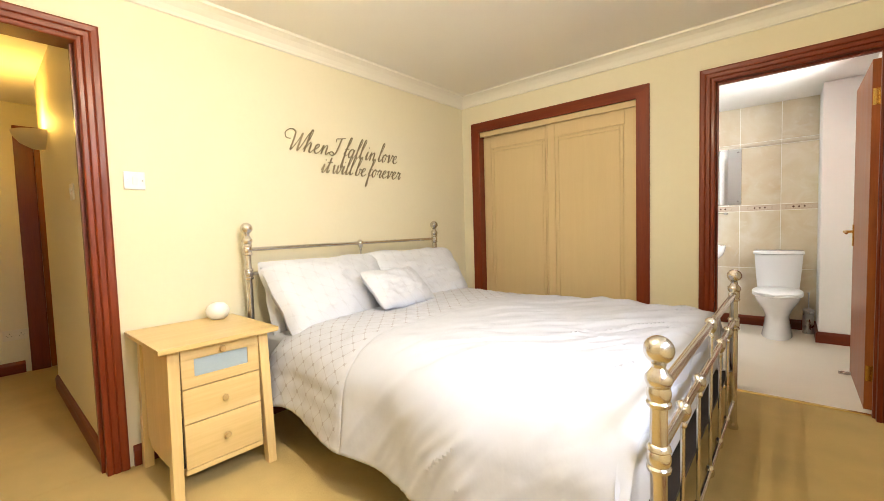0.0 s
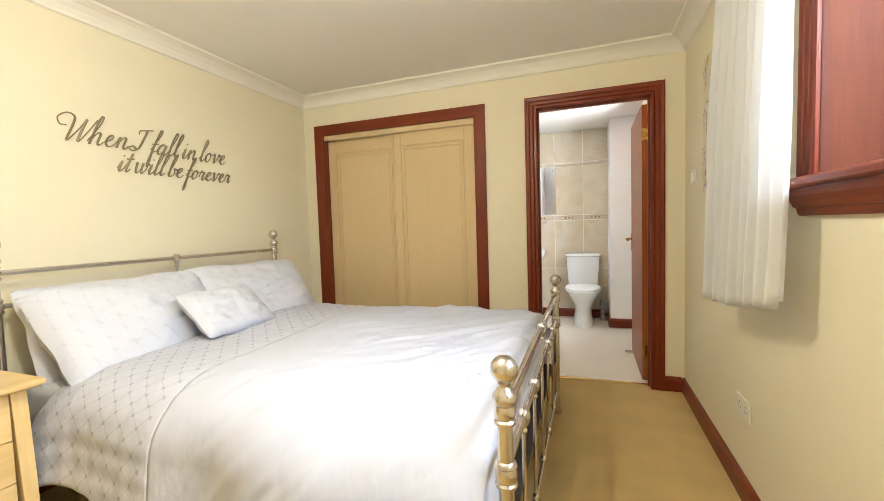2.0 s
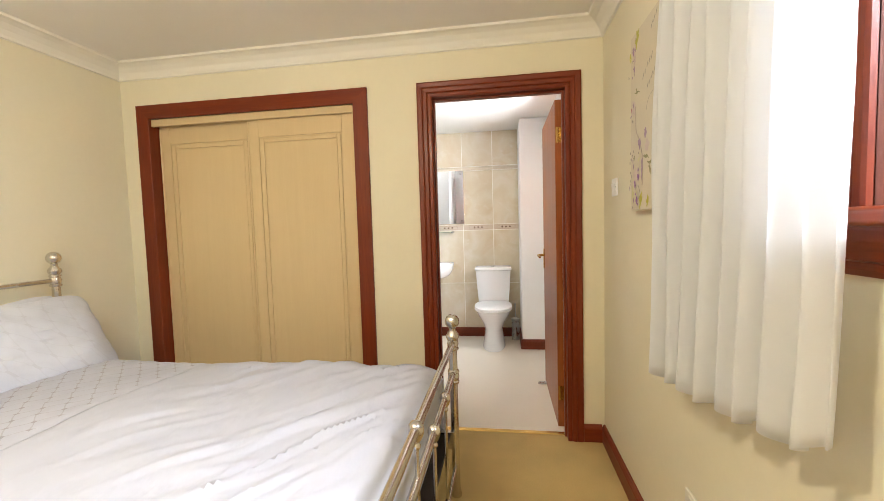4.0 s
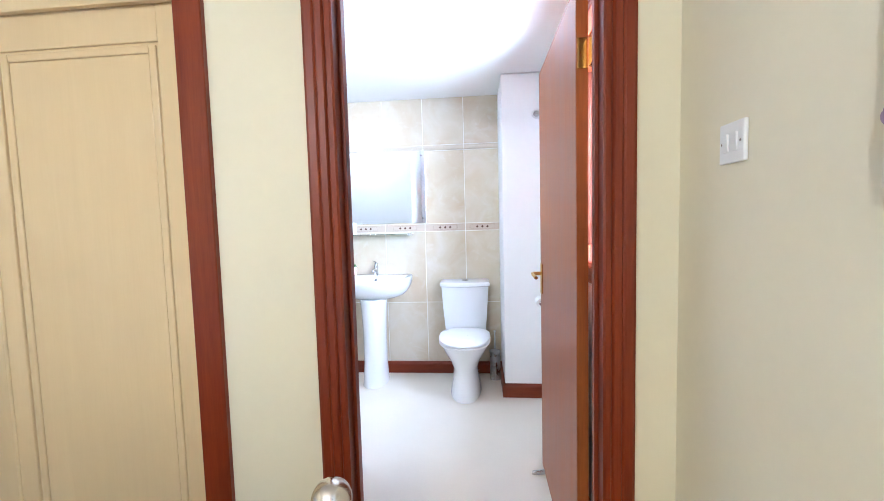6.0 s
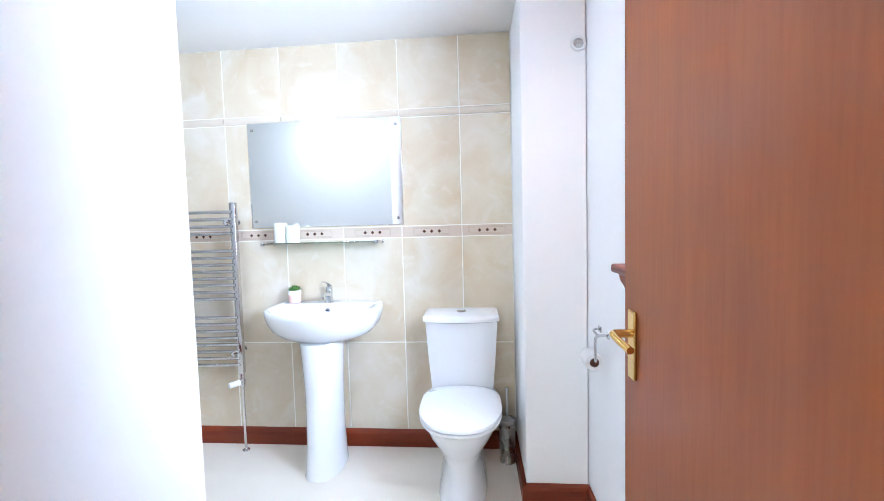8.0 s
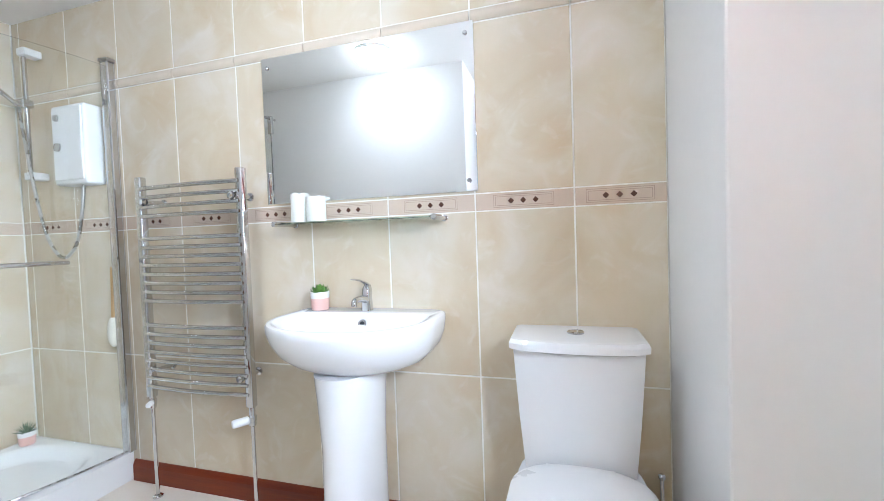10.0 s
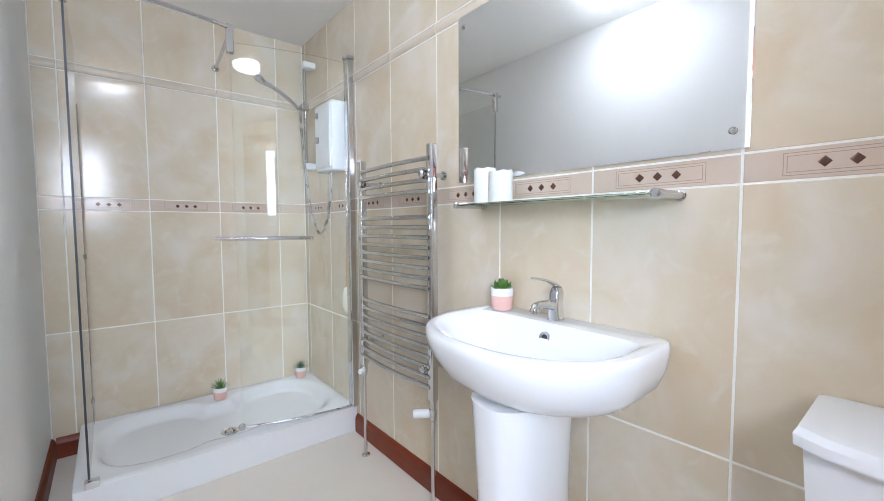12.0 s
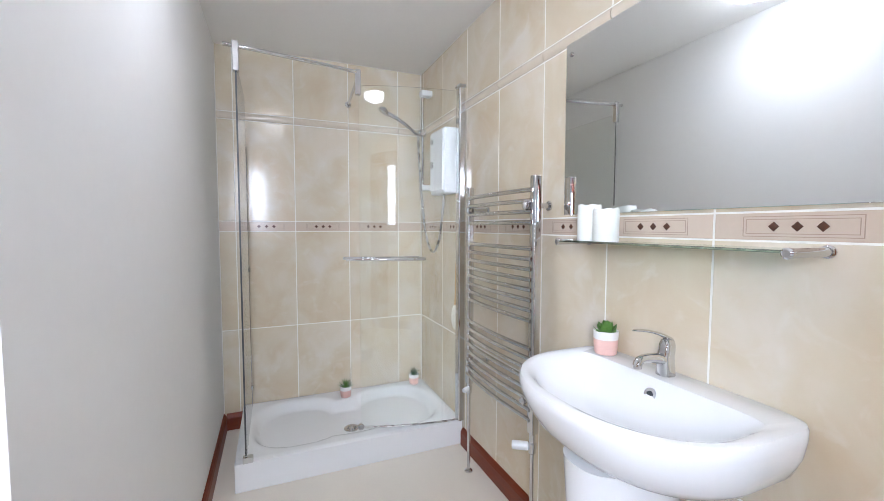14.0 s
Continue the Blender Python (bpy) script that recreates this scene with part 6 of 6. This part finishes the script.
rr = thing("shower_riser", "chrome shower riser rail with handset and hose", "shower head", at=(-2.40, 7.40, 1.8))
part("riser_rail", local(rod((-2.395, 7.375, 1.47), (-2.395, 7.375, 2.115), 0.0095, 14), rr), M_CHROME, rr, smooth=True)
for z in (2.095, 1.49):
    part("rail_bracket", local(box(-2.412, -2.355, 7.355, 7.4295, z - 0.018, z + 0.018, 0.005), rr), M_PLASTIC, rr, "white rail bracket")
part("slider", local(box(-2.420, -2.372, 7.345, 7.395, 1.825, 1.865, 0.008), rr), M_CHROME, rr)
hs = part("handset", local(tube(spline([(-2.395, 7.34, 1.83), (-2.40, 7.27, 1.885), (-2.41, 7.19, 1.935), (-2.415, 7.14, 1.955)], 5), [0.009 + 0.0004 * k for k in range(16)], 12), rr), M_CHROME, rr, "chrome hand shower", True)
m, _ = towards((-2.415, 7.125, 1.975), (-2.42, 7.085, 1.915))
part("spray_head", local(lathe([(0.014, -0.012), (0.030, 0.0), (0.034, 0.012), (0.033, 0.020), (0.002, 0.021)], 22, m), rr), M_CHROME, hs, smooth=True)
hose = spline([(-2.395, 7.345, 1.822), (-2.36, 7.335, 1.70), (-2.30, 7.335, 1.40), (-2.25, 7.345, 1.18), (-2.17, 7.355, 1.083), (-2.08, 7.36, 1.15), (-2.04, 7.365, 1.30), (-2.035, 7.375, 1.425)], 16)
part("hose", local(tube(hose, [0.0068 + 0.0009 * (k % 2) for k in range(len(hose))], 10), rr), M_STEEL, rr, "ribbed steel hose", True)

sb = thing("back_brush", "wooden bath brush hanging behind the screen", "brush", at=(-1.945, 7.41, 0.8))
part("handle", local(tube(spline([(-1.945, 7.415, 1.03), (-1.945, 7.412, 0.90), (-1.948, 7.41, 0.79)], 5), 0.008, 10), sb), M_BRUSHWOOD, sb, smooth=True)
own = bmesh.new()
bmesh.ops.create_uvsphere(own, u_segments=18, v_segments=12, radius=1, matrix=Matrix.Translation((-1.95, 7.408, 0.72)) @ Matrix.Diagonal((0.030, 0.020, 0.072, 1)))
part("head", local(own, sb), M_CREAMPL, sb, "cream bristle head", True)


# ---- wall tiles: every tile its own piece ----
def tile_mesh(name, w, h, depth, bevel, mat):
    """A tile on its back: width along x, height along y, face towards z, bevelled round the face."""
    own = bmesh.new()
    rows = []
    for inset, z in ((0, 0), (0, depth - bevel), (bevel * 0.35, depth - bevel * 0.35), (bevel, depth)):
        rows.append([(sx * (w / 2 - inset), sy * (h / 2 - inset), z) for sx, sy in ((-1, -1), (1, -1), (1, 1), (-1, 1))])
    loft(rows, own)
    return finish(name, own, mat)


def trim_mesh(w):
    own = prism([(0, 0), (0.012, 0.004), (0.017, 0.014), (0.018, 0.023), (0.017, 0.032), (0.012, 0.042), (0, 0.046)], (-w / 2, 0, 0), (w / 2, 0, 0), (0, 0, 1), (0, 1, 0))
    own.transform(Matrix.Translation((0, -0.023, 0)))
    return finish("trim_tile", own, M_TRIM, True)


M_TRIM = material("trim_glaze", (0.66, 0.575, 0.455), 0.2, var=0.05, scale=8, per_piece=0.15, coat=0.2)
north_wall = bpy.data.objects["wall_bath_north"]
west_wall = bpy.data.objects["wall_bath_west"]
ROWS_Z = ((0.012, 0.6065), (0.6115, 1.203), (1.270, 1.864), (1.914, BCEIL - 0.002))
cache = {}


def piece(name, wall, me, m):
    ob = new(name, me)
    ob.parent = wall
    ob.matrix_world = m
    return ob


def border_meshes(w):
    h = 0.059
    base = tile_mesh("border_tile", w, h, 0.0095, 0.0015, M_BORDER)
    own = bmesh.new()
    if w > 0.26:
        for k in (0.0, 0.006):
            ww, hh, t = 0.205 - 2 * k, 0.044 - 2 * k, 0.0013
            for b in ((-ww / 2, ww / 2, hh / 2 - t, hh / 2), (-ww / 2, ww / 2, -hh / 2, -hh / 2 + t), (-ww / 2, -ww / 2 + t, -hh / 2, hh / 2), (ww / 2 - t, ww / 2, -hh / 2, hh / 2)):
                box(b[0], b[1], b[2], b[3], 0.0096, 0.0102, bm=own)
        line = finish("border_line", own, M_GROOVE)
    else:
        own.free()
        line = None
    own = bmesh.new()
    loft([[(s * 0.0105 * a, s * 0.0105 * b, z) for a, b in ((1, 0), (0, 1), (-1, 0), (0, -1))] for s, z in ((1, 0.0096), (1, 0.0105), (0.7, 0.0115))], own)
    return base, line, finish("diamond", own, M_DIAMOND)


def tile_wall(wall, start, stop, edges, place):
    """Columns between edges, rows by ROWS_Z; place(u, z) gives the pose of a piece."""
    cols = [start] + [e for e in edges if start + 0.01 < e < stop - 0.01] + [stop]
    for a, b in zip(cols, cols[1:]):
        w = round(b - a - 0.0048, 4)
        for z0, z1 in ROWS_Z:
            key = (w, round(z1 - z0, 3))
            if key not in cache:
                cache[key] = tile_mesh("tile", w, z1 - z0, 0.0095, 0.0018, M_TILE)
            piece("tile", wall, cache[key], place((a + b) / 2, (z0 + z1) / 2))
        key = ("b", w)
        if key not in cache:
            cache[key] = border_meshes(w), trim_mesh(w)
        (base, line, dia), trim = cache[key]
        t = piece("border_tile", wall, base, place((a + b) / 2, 1.2365))
        if line:
            ln = piece("border_line", t, line, place((a + b) / 2, 1.2365))
            for dx in (-0.042, 0.0, 0.042):
                piece("diamond", t, dia, place((a + b) / 2 + dx, 1.2365))
        piece("trim_tile", wall, trim, place((a + b) / 2, 1.889))


bpy.context.view_layer.update()
part("grout", box(-2.579, 0.443, 7.4316, BN - 0.0005, 0.01, BCEIL - 0.001), M_GROUT, north_wall, "pale grout between the tiles")
part("grout", box(BW + 0.0005, -2.5816, 6.163, 7.4315, 0.01, BCEIL - 0.001), M_GROUT, west_wall, "pale grout between the tiles")
tile_wall(north_wall, -2.579, 0.443, [0.165 - 0.3365 * k for k in range(9)][::-1], lambda u, z: facing(u, BN, z, "-y"))
tile_wall(west_wall, 6.163, 7.429, [6.253, 6.590, 6.925, 7.262], lambda u, z: facing(BW, u, z, "+x"))
